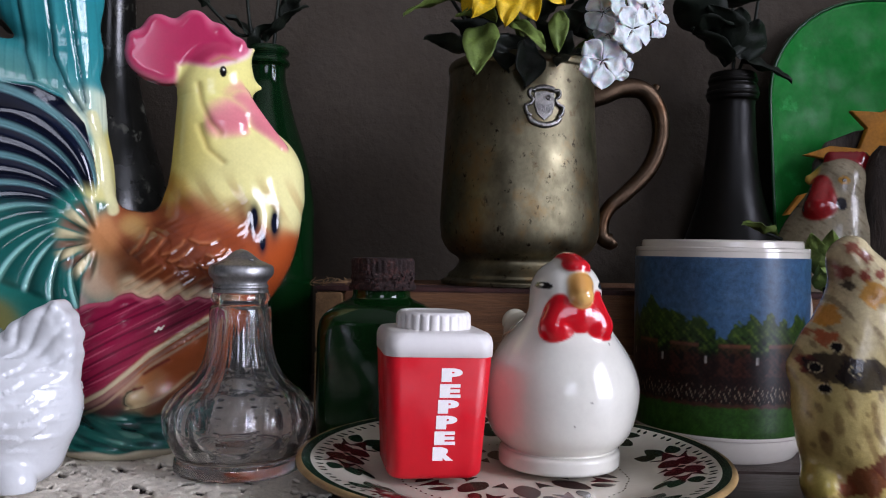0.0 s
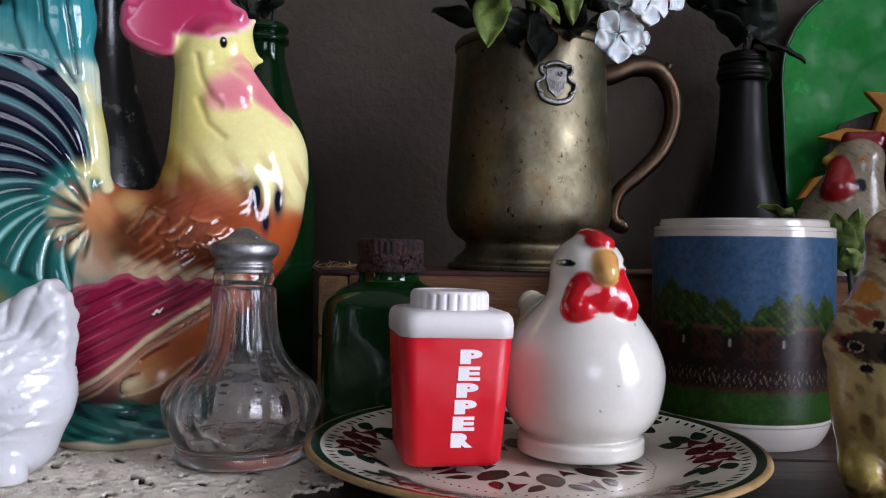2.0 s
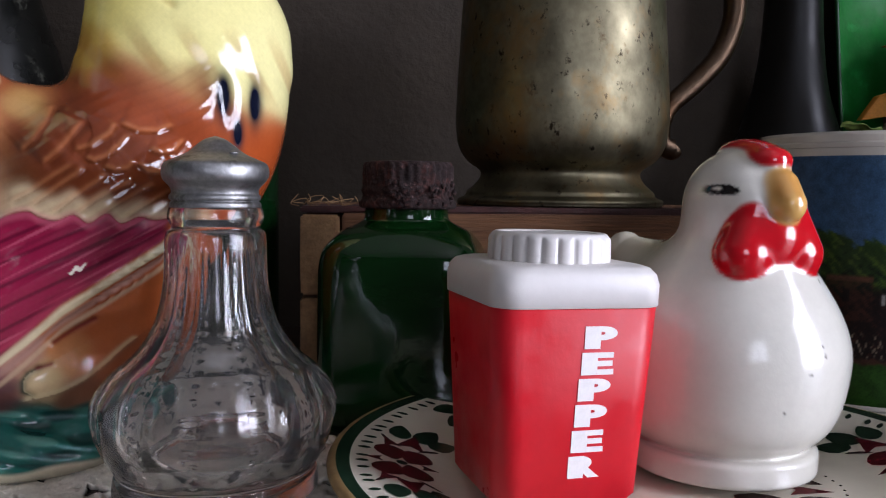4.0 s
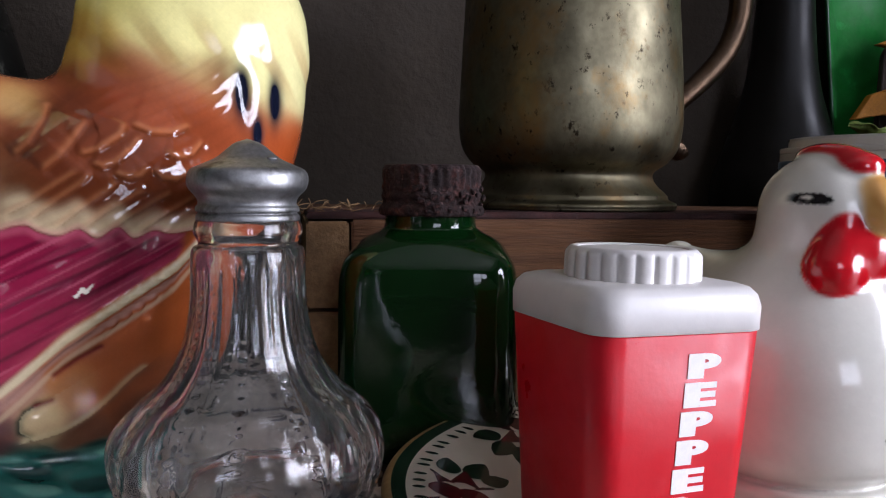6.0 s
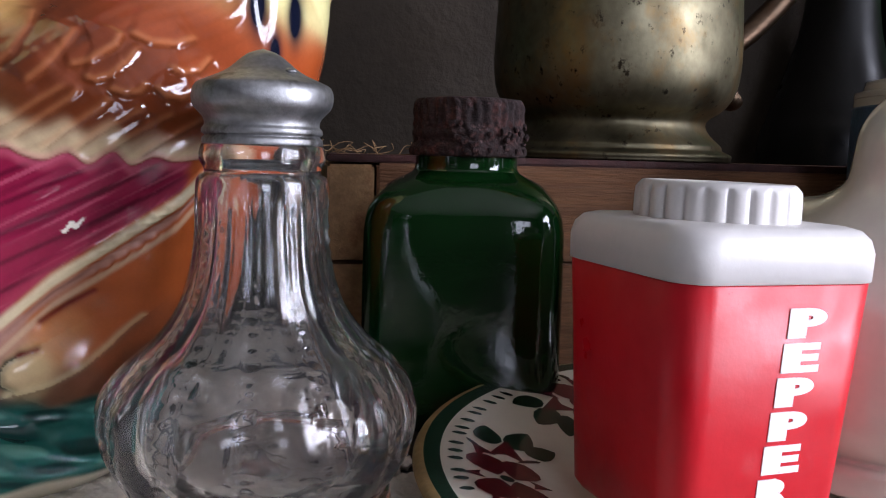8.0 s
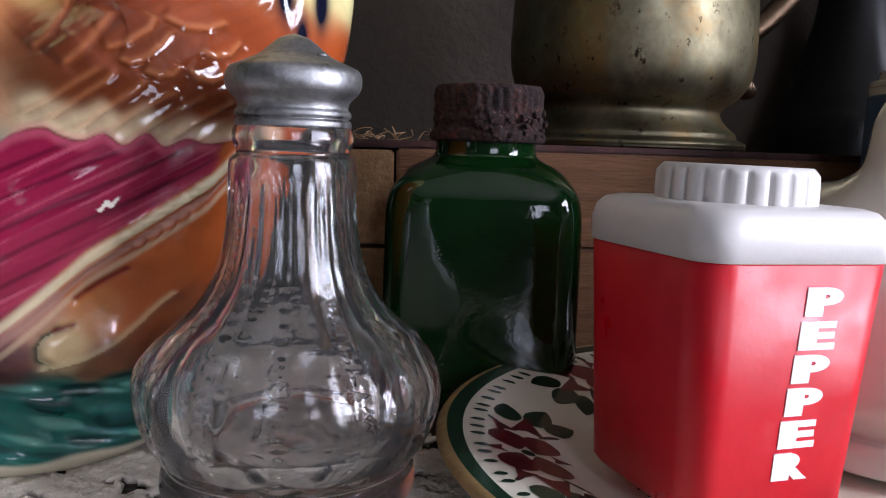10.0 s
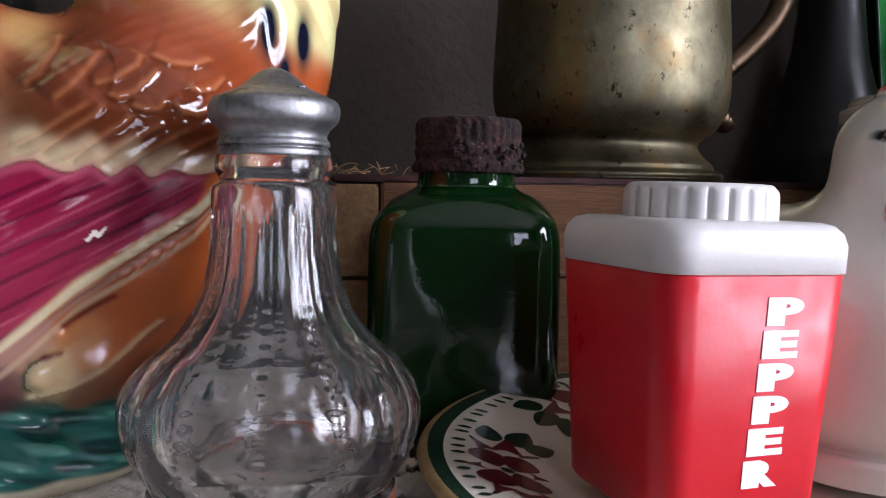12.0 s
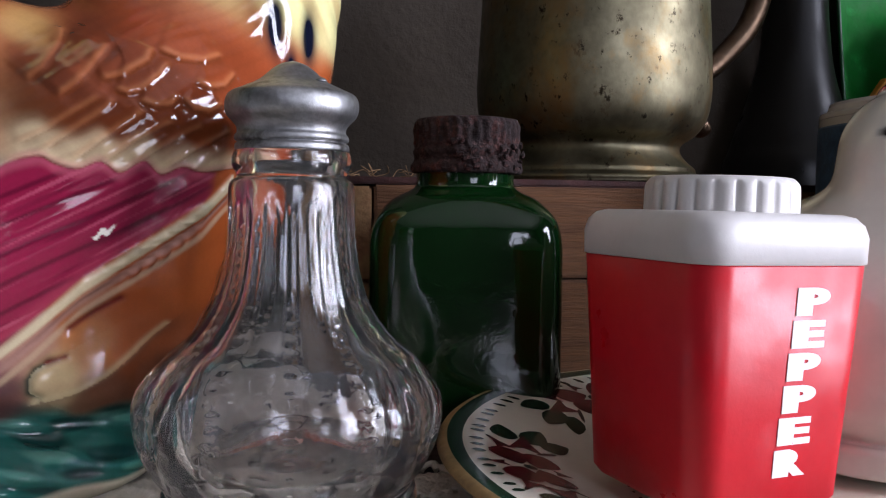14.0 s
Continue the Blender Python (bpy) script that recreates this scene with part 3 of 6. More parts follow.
    plume_folds = [mm((-80.0, 200.0), (-80.0, 194.0), (-77.6, 170.4), (-71.9, 157.1), (-66.0, 147.7)), mm((-71.5, 205), (-71.1, 195.3), (-68.7, 176.0), (-64.7, 151.5)), mm((-93, 205), (-92.2, 193.1), (-89.2, 172.3), (-85.2, 159.6))]
    spine = mm((-62.1, 145.6), (-58.0, 131.8), (-55.2, 114.5), (-52.5, 103.2))
    curl = mm((-43.2, 19.2), (-45.3, 20.6), (-45.4, 23.2), (-44.0, 25.4), (-41.2, 26.8))
    cuts = [mm((-41.7, 26.7), (-38.3, 27.6)), mm((-37.5, 33.2), (-32.1, 36.5), (-27.5, 39.0))]
    under_line = mm((-43.6, 18.2), (-36.5, 19.6), (-30.0, 22.4), (-24.0, 26.4), (-17.5, 32.0))
    creases = [mm((-17.2, 162.2), (-15.4, 153.2), (-11.4, 144.2), (-7.4, 140.1)), mm((-16.5, 143.0), (-12.6, 132.6), (-5.9, 126.6)), mm((-11.3, 173.5), (-6.5, 176.2), (-0.5, 175.4))]

    def tail_lines(x, z):
        dx, dz = root[0] - x, z - root[1]
        rho = np.sqrt(dx * dx + dz * dz) + 1e-6
        return rho, np.arctan2(dz, dx) + rho * 14.5

    def parts_of(P):
        x, v, z = P.T
        return comb_edge(x, z), np.min([w(x, v, z) for w in wattles], 0)

    def bounds(x, z):
        """Heights over the wing's scalloped upper edge, its lower cord and the fan's upper edge."""
        return z - np.interp(x, top[:, 0], top[:, 1]), z - np.interp(x, low[:, 0], low[:, 1]), z - np.interp(x, over_fan[:, 0], over_fan[:, 1])

    def zones(P, N):
        x, v, z = P.T
        up, down, above = bounds(x, z)
        side = step(np.abs(N[:, 1]), 0.12, 0.4)
        red = step(-up, -0.0005, 0.0004) * step(down, 0.0, 0.0010) * step(x, -0.0735, -0.0700) * (1 - step(x, -0.0110, -0.0080)) * side
        cover = step(up, 0.0, 0.0006) * (1 - step(z - 0.35 * (x + 0.02), 0.1000, 0.1060)) * step(x, -0.052, -0.044) * (1 - step(x, 0.0020, 0.0080)) * side
        fan_on = step(-above, 0.0006, 0.0020) * step(-0.0565 - x - 0.10 * (0.13 - z), 0.0, 0.002) * step(z - 0.0615 + 0.35 * (x + 0.0725), 0.0, 0.004) * side
        return side, red, cover, fan_on

    grain_a, grain_b = math.cos(radians(31)), math.sin(radians(31))

    def relief(P, N):
        x, v, z = P.T
        rho, line = tail_lines(x, z)
        side, red, cover, fan_on = zones(P, N)
        up, down, above = bounds(x, z)
        a, b = x * grain_a + z * grain_b, z * grain_a - x * grain_b
        s = np.abs(np.sin(line * 9.5))
        sick = fan_on * step(rho, 0.010, 0.022)
        d = sick * 0.0026 * (np.sqrt(s) - 0.72)
        high = step(above, 0.0, 0.002) * (x < -0.058) * side
        for fold in plume_folds:
            e, t = edge_of(x, z, fold)
            d -= high * (0.0007 * np.exp(-(e / 0.0012) ** 2) - 0.0005 * np.exp(-np.abs(e) / 0.006) * (e > 0))
        d += high * 0.00005 * np.sin((x + 0.09 * z) * 1500 + 2.0 * np.sin(z * 60))
        e, t = edge_of(x, z, spine)
        d += 0.0010 * np.exp(-(e / 0.0022) ** 2) * side
        # the wing: quills under the scalloped edge, overlapping feathers over it
        d += red * 0.00022 * (np.sin(b * 620 + 1.2 * np.sin(a * 55)) ** 2 - 0.5)
        d += cover * 0.0006 * np.exp(-np.clip(up, 0, 1) / 0.006)
        d += step(0.0030 - np.abs(down + 0.0020), 0, 0.0022) * side * step(x, -0.072, -0.064) * (x < -0.0050) * 0.0010
        for pts, deep in [(p, 0.00048) for p in coverts] + [(p, 0.00030) for p in quills]:
            e, t = edge_of(x, z, pts)
            here = side * step(up, -0.0005, 0.001) * step(t, 0.0, 0.12) * (1 - step(t, 0.88, 1.0))
            d += here * deep * np.tanh(e / 0.0006) * np.exp(-np.abs(e) / np.where(e > 0, 0.0075, 0.0018))
        d += cover * 0.00004 * np.sin(b * 2100 + 2.0 * np.sin(a * 160))
        belly = step(-down, 0.004, 0.008) * step(z, 0.017, 0.022) * side
        d += belly * 0.0003 * rough_noise(b * 1.8, a * 0.6, 230.0, 2.0)
        e, t = edge_of(x, z, curl)
        d -= side * 0.0007 * np.exp(-(e / 0.0012) ** 2)
        for pts in cuts:
            e, t = edge_of(x, z, pts)
            d -= side * 0.0005 * np.exp(-(e / 0.0010) ** 2)
        # crackled drips of glaze on the thigh
        e, t = edge_of(x, z, mm((-26.0, 45.5), (-19.0, 49.5), (-14.5, 55.5)))
        d += side * 0.0007 * np.exp(-(e / 0.0032) ** 2) * np.abs(np.sin(a * 900 + 3 * np.sin(b * 700))) * (0.4 + np.sin(b * 1500))
        neck = step(z, 0.100, 0.108) * (1 - step(z, 0.114, 0.126)) * step(x, -0.036, -0.028)
        d += neck * 0.00028 * np.sin((x + 0.45 * (z - 0.12)) * 470 + 1.2 * np.sin(z * 120))
        phi = np.arctan2(z - 0.0905, -0.0568 - x)
        near_root = np.hypot(x + 0.0568, z - 0.0905)
        d += step(0.020 - near_root, 0, 0.008) * side * step(-0.0568 - x, 0.0, 0.004) * step(near_root, 0.004, 0.009) * 0.0015 * np.sin(phi * 11)
        d += 0.0011 * step(z, 0.001, 0.004) * (1 - step(z, 0.012, 0.016)) * rough_noise(x * 0.7, z * 2.4, 330.0, 1.0)
        for pts in creases:
            e, t = edge_of(x, z, pts)
            d -= 0.0006 * np.exp(-(e / 0.0016) ** 2) * (v < 0)
        for p in ((0.0075, 0.0999), (0.0174, 0.0986)):
            d -= 0.0006 * np.exp(-(((x - p[0]) / 0.0022) ** 2 + ((z - p[1]) / 0.0075) ** 2)) * (v < 0.03)
        return d

    tail_paint = [
        ((-0.0852, 0.1788), 0.022, (40, 128, 132)), ((-0.0651, 0.1807), 0.016, (38, 124, 130)), ((-0.0937, 0.1610), 0.014, (48, 110, 106)), ((-0.0640, 0.1500), 0.006, (196, 204, 178)),
        ((-0.0859, 0.0814), 0.020, (30, 104, 94)), ((-0.0725, 0.0742), 0.015, (36, 112, 100)), ((-0.0985, 0.0560), 0.008, (112, 108, 60)), ((-0.0585, 0.0720), 0.006, (212, 178, 148)), ((-0.0560, 0.1167), 0.005, (204, 198, 132)), ((-0.0670, 0.0640), 0.005, (214, 170, 160)),
    ]
    front_paint = [
        ((-0.0102, 0.1610), 0.020, (232, 222, 140)), ((-0.0219, 0.1350), 0.016, (224, 208, 118)), ((0.0027, 0.1288), 0.022, (232, 222, 150)), ((0.0206, 0.1167), 0.016, (232, 224, 160)),
        ((-0.0287, 0.1147), 0.007, (190, 150, 66)), ((-0.0214, 0.0985), 0.012, (142, 66, 36)), ((-0.0048, 0.0920), 0.012, (152, 72, 40)), ((-0.0350, 0.0900), 0.012, (144, 70, 40)), ((-0.0465, 0.0830), 0.007, (132, 80, 48)), ((-0.0420, 0.0960), 0.005, (190, 152, 92)),
        ((0.0048, 0.0879), 0.010, (152, 72, 40)), ((0.0224, 0.0855), 0.010, (172, 78, 36)), ((0.0189, 0.0673), 0.012, (160, 72, 34)), ((-0.0200, 0.0820), 0.009, (142, 66, 36)),
    ]
    low_paint = [
        ((-0.0556, 0.0893), 0.007, (196, 132, 82)), ((-0.0519, 0.0763), 0.006, (186, 134, 96)), ((-0.0140, 0.0730), 0.007, (122, 56, 28)), ((-0.0300, 0.0755), 0.006, (112, 56, 28)), ((-0.0430, 0.0745), 0.005, (120, 76, 44)),
        ((-0.0583, 0.0255), 0.007, (150, 92, 92)), ((-0.0470, 0.0305), 0.005, (176, 128, 108)), ((-0.0330, 0.0410), 0.004, (180, 124, 96)), ((-0.0158, 0.0437), 0.012, (164, 82, 40)), ((-0.0042, 0.0509), 0.012, (162, 80, 38)), ((-0.0226, 0.0330), 0.010, (164, 84, 44)),
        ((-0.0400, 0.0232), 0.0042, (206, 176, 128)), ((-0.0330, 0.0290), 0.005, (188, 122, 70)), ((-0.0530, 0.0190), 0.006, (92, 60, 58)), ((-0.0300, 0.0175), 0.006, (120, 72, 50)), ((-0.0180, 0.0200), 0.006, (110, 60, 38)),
    ]
    base_paint = [((-0.0602, 0.0094), 0.006, (36, 104, 94)), ((-0.0448, 0.0098), 0.006, (30, 96, 86)), ((-0.0291, 0.0077), 0.006, (34, 100, 90)), ((-0.0152, 0.0069), 0.007, (34, 100, 90))]

    def colour(P, N):
        x, v, z = P.T
        in_comb, in_wattle = parts_of(P)
        rho, line = tail_lines(x, z)
        side, red, cover, fan_on = zones(P, N)
        up, down, above = bounds(x, z)
        a, b = x * grain_a + z * grain_b, z * grain_a - x * grain_b
        wob = 0.0010 * rough_noise(x, z, 260.0, 3.0)
        fine = rough_noise(x * 1.3, z, 2600.0, 1.0) + rough_noise(x, z * 1.2, 4700.0, 4.0)
        c = blend_spots(x + wob, z + wob, tail_paint + front_paint + low_paint + base_paint, 3.6)
        # sickle feathers: dark crests with pale teal hollows, greener towards the ground
        s = np.abs(np.sin(line * 9.5))
        half = np.sin(line * 9.5) * np.cos(line * 9.5)
        lowness = 1 - step(z + 0.30 * (x + 0.075), 0.0905, 0.1080)
        sick = fan_on * step(rho, 0.012, 0.020)
        c = over(c, sick, (13, 19, 36))
        c = over(c, sick * lowness, (24, 84, 78))
        c = over(c, sick * lowness * (1 - step(x, -0.0956, -0.0869)) * (1 - step(z, 0.0600, 0.0760)), (92, 88, 48))
        c = over(c, sick * 0.75 * step(0.62 - s, 0.0, 0.40) * step(half, -0.35, 0.15), (128, 176, 178))
        c = over(c, sick * lowness * 0.5 * step(0.5 - s, 0.0, 0.4), (150, 206, 186))
        c = over(c, sick * 0.8 * step(s, 0.72, 0.95) * (1 - lowness), (7, 10, 22))
        # upper plume: paler towards the fan, with fine darker streaks
        high = step(above, 0.0, 0.0015) * (x < -0.058)
        c = over(c, high * 0.45 * np.exp(-np.clip(above, 0, 1) / 0.007), (150, 186, 168))
        # folds: darkening painted into the crease and one flank, the other paler
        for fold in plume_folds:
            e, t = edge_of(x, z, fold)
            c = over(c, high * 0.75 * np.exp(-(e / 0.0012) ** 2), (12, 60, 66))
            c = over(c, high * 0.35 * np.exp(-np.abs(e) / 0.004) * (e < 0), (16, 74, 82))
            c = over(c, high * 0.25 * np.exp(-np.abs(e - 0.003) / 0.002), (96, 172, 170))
        streak = np.sin((x + 0.09 * z) * 1500 + 2.0 * np.sin(z * 60)) + 0.6 * np.sin((x + 0.07 * z) * 3900)
        c = over(c, high * 0.22 * step(streak, 0.2, 1.4), (18, 84, 92))
        e, t = edge_of(x, z, spine)
        c = over(c, 0.85 * step(0.0030 - np.abs(e), 0.0, 0.0016) * side, (208, 204, 154))
        phi = np.arctan2(z - 0.0905, -0.0568 - x)
        near_root = np.hypot(x + 0.0568, z - 0.0905)
        fan_root = step(0.021 - near_root, 0, 0.006) * side * step(-0.0568 - x, 0.0, 0.005) * step(near_root, 0.006, 0.012) * step(z, 0.066, 0.072)
        c = over(c, fan_root * 0.75 * step(np.sin(phi * 11), -0.2, 0.6), (226, 206, 158))
        c = over(c, fan_root * 0.6 * step(-np.sin(phi * 11), 0.1, 0.8), (140, 74, 48))
        # hackles: brown between the strands where the neck ends
        strand = step(np.sin((x + 0.45 * (z - 0.12)) * 470 + 1.2 * np.sin(z * 120) + 2.0), 0.1, 0.9) * step(0.120 - z, -0.004, 0.010) * step(z, 0.096, 0.106) * (1 - cover) * step(x, -0.038, -0.028)
        c = over(c, strand * 0.38, (170, 104, 50))
        # wing: cream feather ends over the red, brown above, rounded orange feathers on top
        # brown mottle and the shading between feathers, put into the colour
        c = over(c, cover * 0.72 * step(rough_noise(x, z, 150.0, 2.0), -0.6, 0.6), (110, 50, 28))
        ends = cover * (1 - step(up + 0.12 * (x + 0.03), 0.0032, 0.0085))
        c = over(c, ends * 0.95, (214, 190, 150))
        c = over(c, ends * 0.5 * (1 - step(up, 0.0004, 0.0022)), (204, 130, 128))
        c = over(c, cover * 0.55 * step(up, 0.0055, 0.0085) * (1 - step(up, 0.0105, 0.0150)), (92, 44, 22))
        # feather edges: rim light painted along each, shade painted under it
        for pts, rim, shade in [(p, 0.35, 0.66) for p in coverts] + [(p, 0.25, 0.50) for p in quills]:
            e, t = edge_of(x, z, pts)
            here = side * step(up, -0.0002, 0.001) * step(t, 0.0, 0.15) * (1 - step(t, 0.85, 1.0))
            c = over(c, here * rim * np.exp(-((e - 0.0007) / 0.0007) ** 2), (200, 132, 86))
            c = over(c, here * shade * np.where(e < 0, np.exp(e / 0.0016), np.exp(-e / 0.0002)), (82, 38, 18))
        c = over(c, cover * 0.12 * step(np.sin(b * 2100 + 2.0 * np.sin(a * 160)), 0.2, 0.9), (110, 52, 26))
        # crimson quills with dark seams and pale worn lines
        c = over(c, red, (134, 26, 58))
        quill = np.abs(np.sin(b * 620 + 1.2 * np.sin(a * 55)))
        c = over(c, red * 0.75 * step(0.5 - quill, 0.0, 0.45), (78, 10, 34))
        c = over(c, red * 0.45 * step(rough_noise(b * 2.2, a * 0.16, 620.0, 2.0), 0.25, 0.6) * step(x + 0.75 * (0.06 - z), -0.065, -0.035), (84, 10, 36))
        c = over(c, red * 0.60 * step(rough_noise(b * 2.6, a * 0.14, 720.0, 6.0), 0.36, 0.80), (190, 88, 110))
        c = over(c, red * 0.55 * (1 - step(-up, 0.0006, 0.0026)), (196, 92, 112))
        c = over(c, red * 0.5 * (1 - step(down, 0.001, 0.0045)), (176, 62, 86))
        # the cord under the wing and the rosy streaks below it
        band = step(x, -0.074, -0.066) * (x < -0.0040) * side
        c = over(c, band * 0.95 * step(0.0016 - np.abs(down + 0.0012), 0, 0.0010), (212, 196, 158))
        c = over(c, band * 0.75 * step(0.0017 - np.abs(down + 0.0043), 0, 0.0012), (176, 132, 118))
        c = over(c, band * 0.70 * step(0.0014 - np.abs(down + 0.0072), 0, 0.0012), (202, 172, 138))
        belly = step(-down, 0.006, 0.010) * step(z, 0.017, 0.022) * side
        c = over(c, belly * 0.35 * step(rough_noise(b * 1.6, a * 0.4, 190.0, 2.0), 0.2, 0.8), (150, 74, 34))
        e, t = edge_of(x, z, curl)
        c = over(c, side * 0.9 * np.exp(-(e / 0.0008) ** 2), (34, 50, 38))
        c = over(c, side * 0.5 * np.exp(-np.abs(e) / 0.004) * (e < 0), (214, 196, 152))
        for pts in cuts:
            e, t = edge_of(x, z, pts)
            c = over(c, side * 0.85 * np.exp(-(e / 0.0007) ** 2), (112, 26, 28))
        # pale line under the belly, with a dark falloff painted in just below
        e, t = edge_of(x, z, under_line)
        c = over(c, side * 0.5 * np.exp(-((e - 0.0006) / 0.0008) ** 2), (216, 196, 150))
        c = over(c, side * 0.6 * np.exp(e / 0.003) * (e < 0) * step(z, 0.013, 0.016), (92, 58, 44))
        # foot: green, darker in its hollows, paler on its ridges, with a bare pale edge
        base = 1 - step(z - 0.0005 * np.sin(x * 400), 0.0135, 0.0165)
        c = over(c, base * 0.85, (34, 100, 90))
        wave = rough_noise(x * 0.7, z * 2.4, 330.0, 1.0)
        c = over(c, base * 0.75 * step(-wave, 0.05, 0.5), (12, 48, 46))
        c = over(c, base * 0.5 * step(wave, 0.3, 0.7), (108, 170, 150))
        c = over(c, 0.9 * (1 - step(z - 0.0006 * np.sin(x * 300), 0.0008, 0.0024)), (222, 212, 184))
        for p, t in (((0.0075, 0.1009), 0.0044), ((0.0173, 0.0994), 0.0042), ((0.0116, 0.0905), 0.003)):
            c = over(c, np.exp(-(((x - p[0]) / (t * 0.55)) ** 2 + ((z - p[1]) / (t * 1.6)) ** 2)) * 1.5, (16, 20, 36))
        # face
        head = step(z, 0.125, 0.132)
        on_comb = step(-in_comb, -0.0016, 0.0008)
        comb_on = on_comb * step(z - (0.1724 - 0.25 * np.abs(x + 0.0223)), -0.002, 0.003)
        comb_on = np.maximum(comb_on, on_comb * step(-0.0268 - x, -0.002, 0.002)) * step(z, 0.1594, 0.1613)
        c = over(c, comb_on, (236, 208, 196))
        c = over(c, comb_on * step(-in_comb, 0.0003, 0.0022), (216, 116, 142))
        c = over(c, comb_on * step(-in_comb, 0.0012, 0.0062), (172, 44, 82))
        c = over(c, head * step(-in_wattle, -0.0022, 0.0), (226, 146, 146))
        c = over(c, head * step(-in_wattle, -0.0010, 0.0014), (196, 74, 104))
        c = over(c, head * step(-in_wattle, 0.0006, 0.0026) * step(0.162 - z, 0, 0.01), (176, 48, 84))
        # darker tone painted along the pressed creases
        for pts in creases:
            e, t = edge_of(x, z, pts)
            c = over(c, 0.45 * np.exp(-(e / 0.0011) ** 2) * (v < 0), (176, 142, 66))
        e = (-0.0062, 0.1687)
        c = over(c, step(0.0029 - np.hypot((x - e[0]) * 1.6, z - e[1]), 0, 0.0006), (16, 16, 18))
        # white glint painted in the eye
        c = over(c, step(0.0007 - np.hypot(x - e[0] - 0.0002, z - e[1] - 0.0009), 0, 0.0005), (236, 236, 226))
        k = (-0.0316, 0.0532)
        chip = np.hypot((x - k[0]) / 0.0024, (z - k[1] - 0.45 * (x - k[0]) + 0.0004 * np.sin(x * 2600)) / 0.0008)
        c = over(c, step(1.0 - chip, 0, 0.25), (236, 228, 212))
        return c * (1 + 0.025 * fine[:, None])

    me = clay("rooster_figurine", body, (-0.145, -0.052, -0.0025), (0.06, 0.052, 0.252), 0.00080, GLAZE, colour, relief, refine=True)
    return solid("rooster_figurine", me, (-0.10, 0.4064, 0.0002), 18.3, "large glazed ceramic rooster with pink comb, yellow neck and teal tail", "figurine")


rooster()


# ---- clear glass salt shaker ----
def salt_shaker():
    s = thing("salt_shaker", (-0.0818, 0.352, -0.0015), 12, "clear pressed-glass salt shaker with a dull pewter screw cap", "salt shaker")

    def flutes(A, r, z):
        w = step(z, 0.006, 0.014) * (1 - step(z, 0.058, 0.064))
        lobes = np.abs(np.cos(A * 6)) ** 0.9
        beads = (0.5 + 0.5 * np.sin(z * 2600)) * np.exp(-((np.cos(A * 6)) / 0.28) ** 2)
        return r * (1 + w * 0.058 * (lobes - 0.75)) + w * 0.0008 * beads

    outer = [(0.0, 0.0005), (0.020, 0.0002), (0.0245, 0.0), (0.0255, 0.0012), (0.0252, 0.0045), (0.0245, 0.0062), (0.0268, 0.0095), (0.0294, 0.016), (0.0298, 0.0235),
             (0.0258, 0.0298), (0.0202, 0.0348), (0.0160, 0.0405), (0.0137, 0.0470), (0.0125, 0.0550), (0.0123, 0.0645), (0.0108, 0.0665), (0.0118, 0.069), (0.0112, 0.0715), (0.0098, 0.072), (0.0094, 0.079)]
    inner = [(0.0076, 0.079), (0.0078, 0.0705), (0.0088, 0.0645), (0.0094, 0.055), (0.0104, 0.047), (0.0124, 0.0405), (0.0160, 0.0345), (0.0212, 0.0295), (0.0246, 0.0230), (0.0240, 0.0160), (0.0200, 0.0105), (0.0150, 0.0085), (0.0, 0.0105)]
    glass = lathe("glass_body", outer + inner, GLASS, 240, 7, flutes, close=False)
    part("glass_body", glass, s, "clear fluted glass with rows of beads")
    for k in (-1, 1):
        ring = [(k * 0.0285 * math.cos(a) * 0 + k * (0.0283 - 0.0050 * abs(math.sin(a)) ** 2), 0.0075 * math.cos(a), 0.0215 + 0.0085 * math.sin(a)) for a in np.linspace(0, 2 * math.pi, 15)]
        part("oval_loop", tube("oval_loop", ring, [0.0013], GLASS, 4, 8), s, m=pose(0, 0, 0, 0, 0, -20))
    cap = [(0.0, 0.0893), (0.003, 0.0882), (0.0068, 0.0852), (0.0102, 0.0836), (0.0124, 0.0825), (0.0131, 0.0806), (0.0127, 0.0785), (0.0110, 0.0766), (0.0106, 0.0752), (0.0111, 0.0744),
           (0.0111, 0.0736), (0.0106, 0.0732), (0.0111, 0.0726), (0.0111, 0.0716), (0.0104, 0.0715), (0.0100, 0.0720)]
    lid = part("cap", lathe("cap", cap[::-1], PEWTER, 72, 5, lambda A, r, z: r + 0.00012 * np.sin(A * 3 + z * 400), close=False), s, "dull grey pewter screw cap")
    part("dent", lathe("dent", [(0.0, 0.0), (0.0009, 0.0001), (0.0012, 0.0004), (0.0006, 0.0009), (0.0, 0.001)], PEWTER, 12, 2), lid, m=pose(0.004, -0.006, 0.0846))
    return s


salt_shaker()


# ---- red pepper shaker ----
def soft_square(half, corner, seg=10):
    """A square outline with round corners."""
    out = []
    for k in range(4):
        for i in range(seg + 1):
            a = radians(90 * k + 90 * i / seg)
            sx, sy = ((1, 1), (-1, 1), (-1, -1), (1, -1))[k]
            out.append((sx * (half - corner) + corner * math.cos(a), sy * (half - corner) + corner * math.sin(a)))
    return out


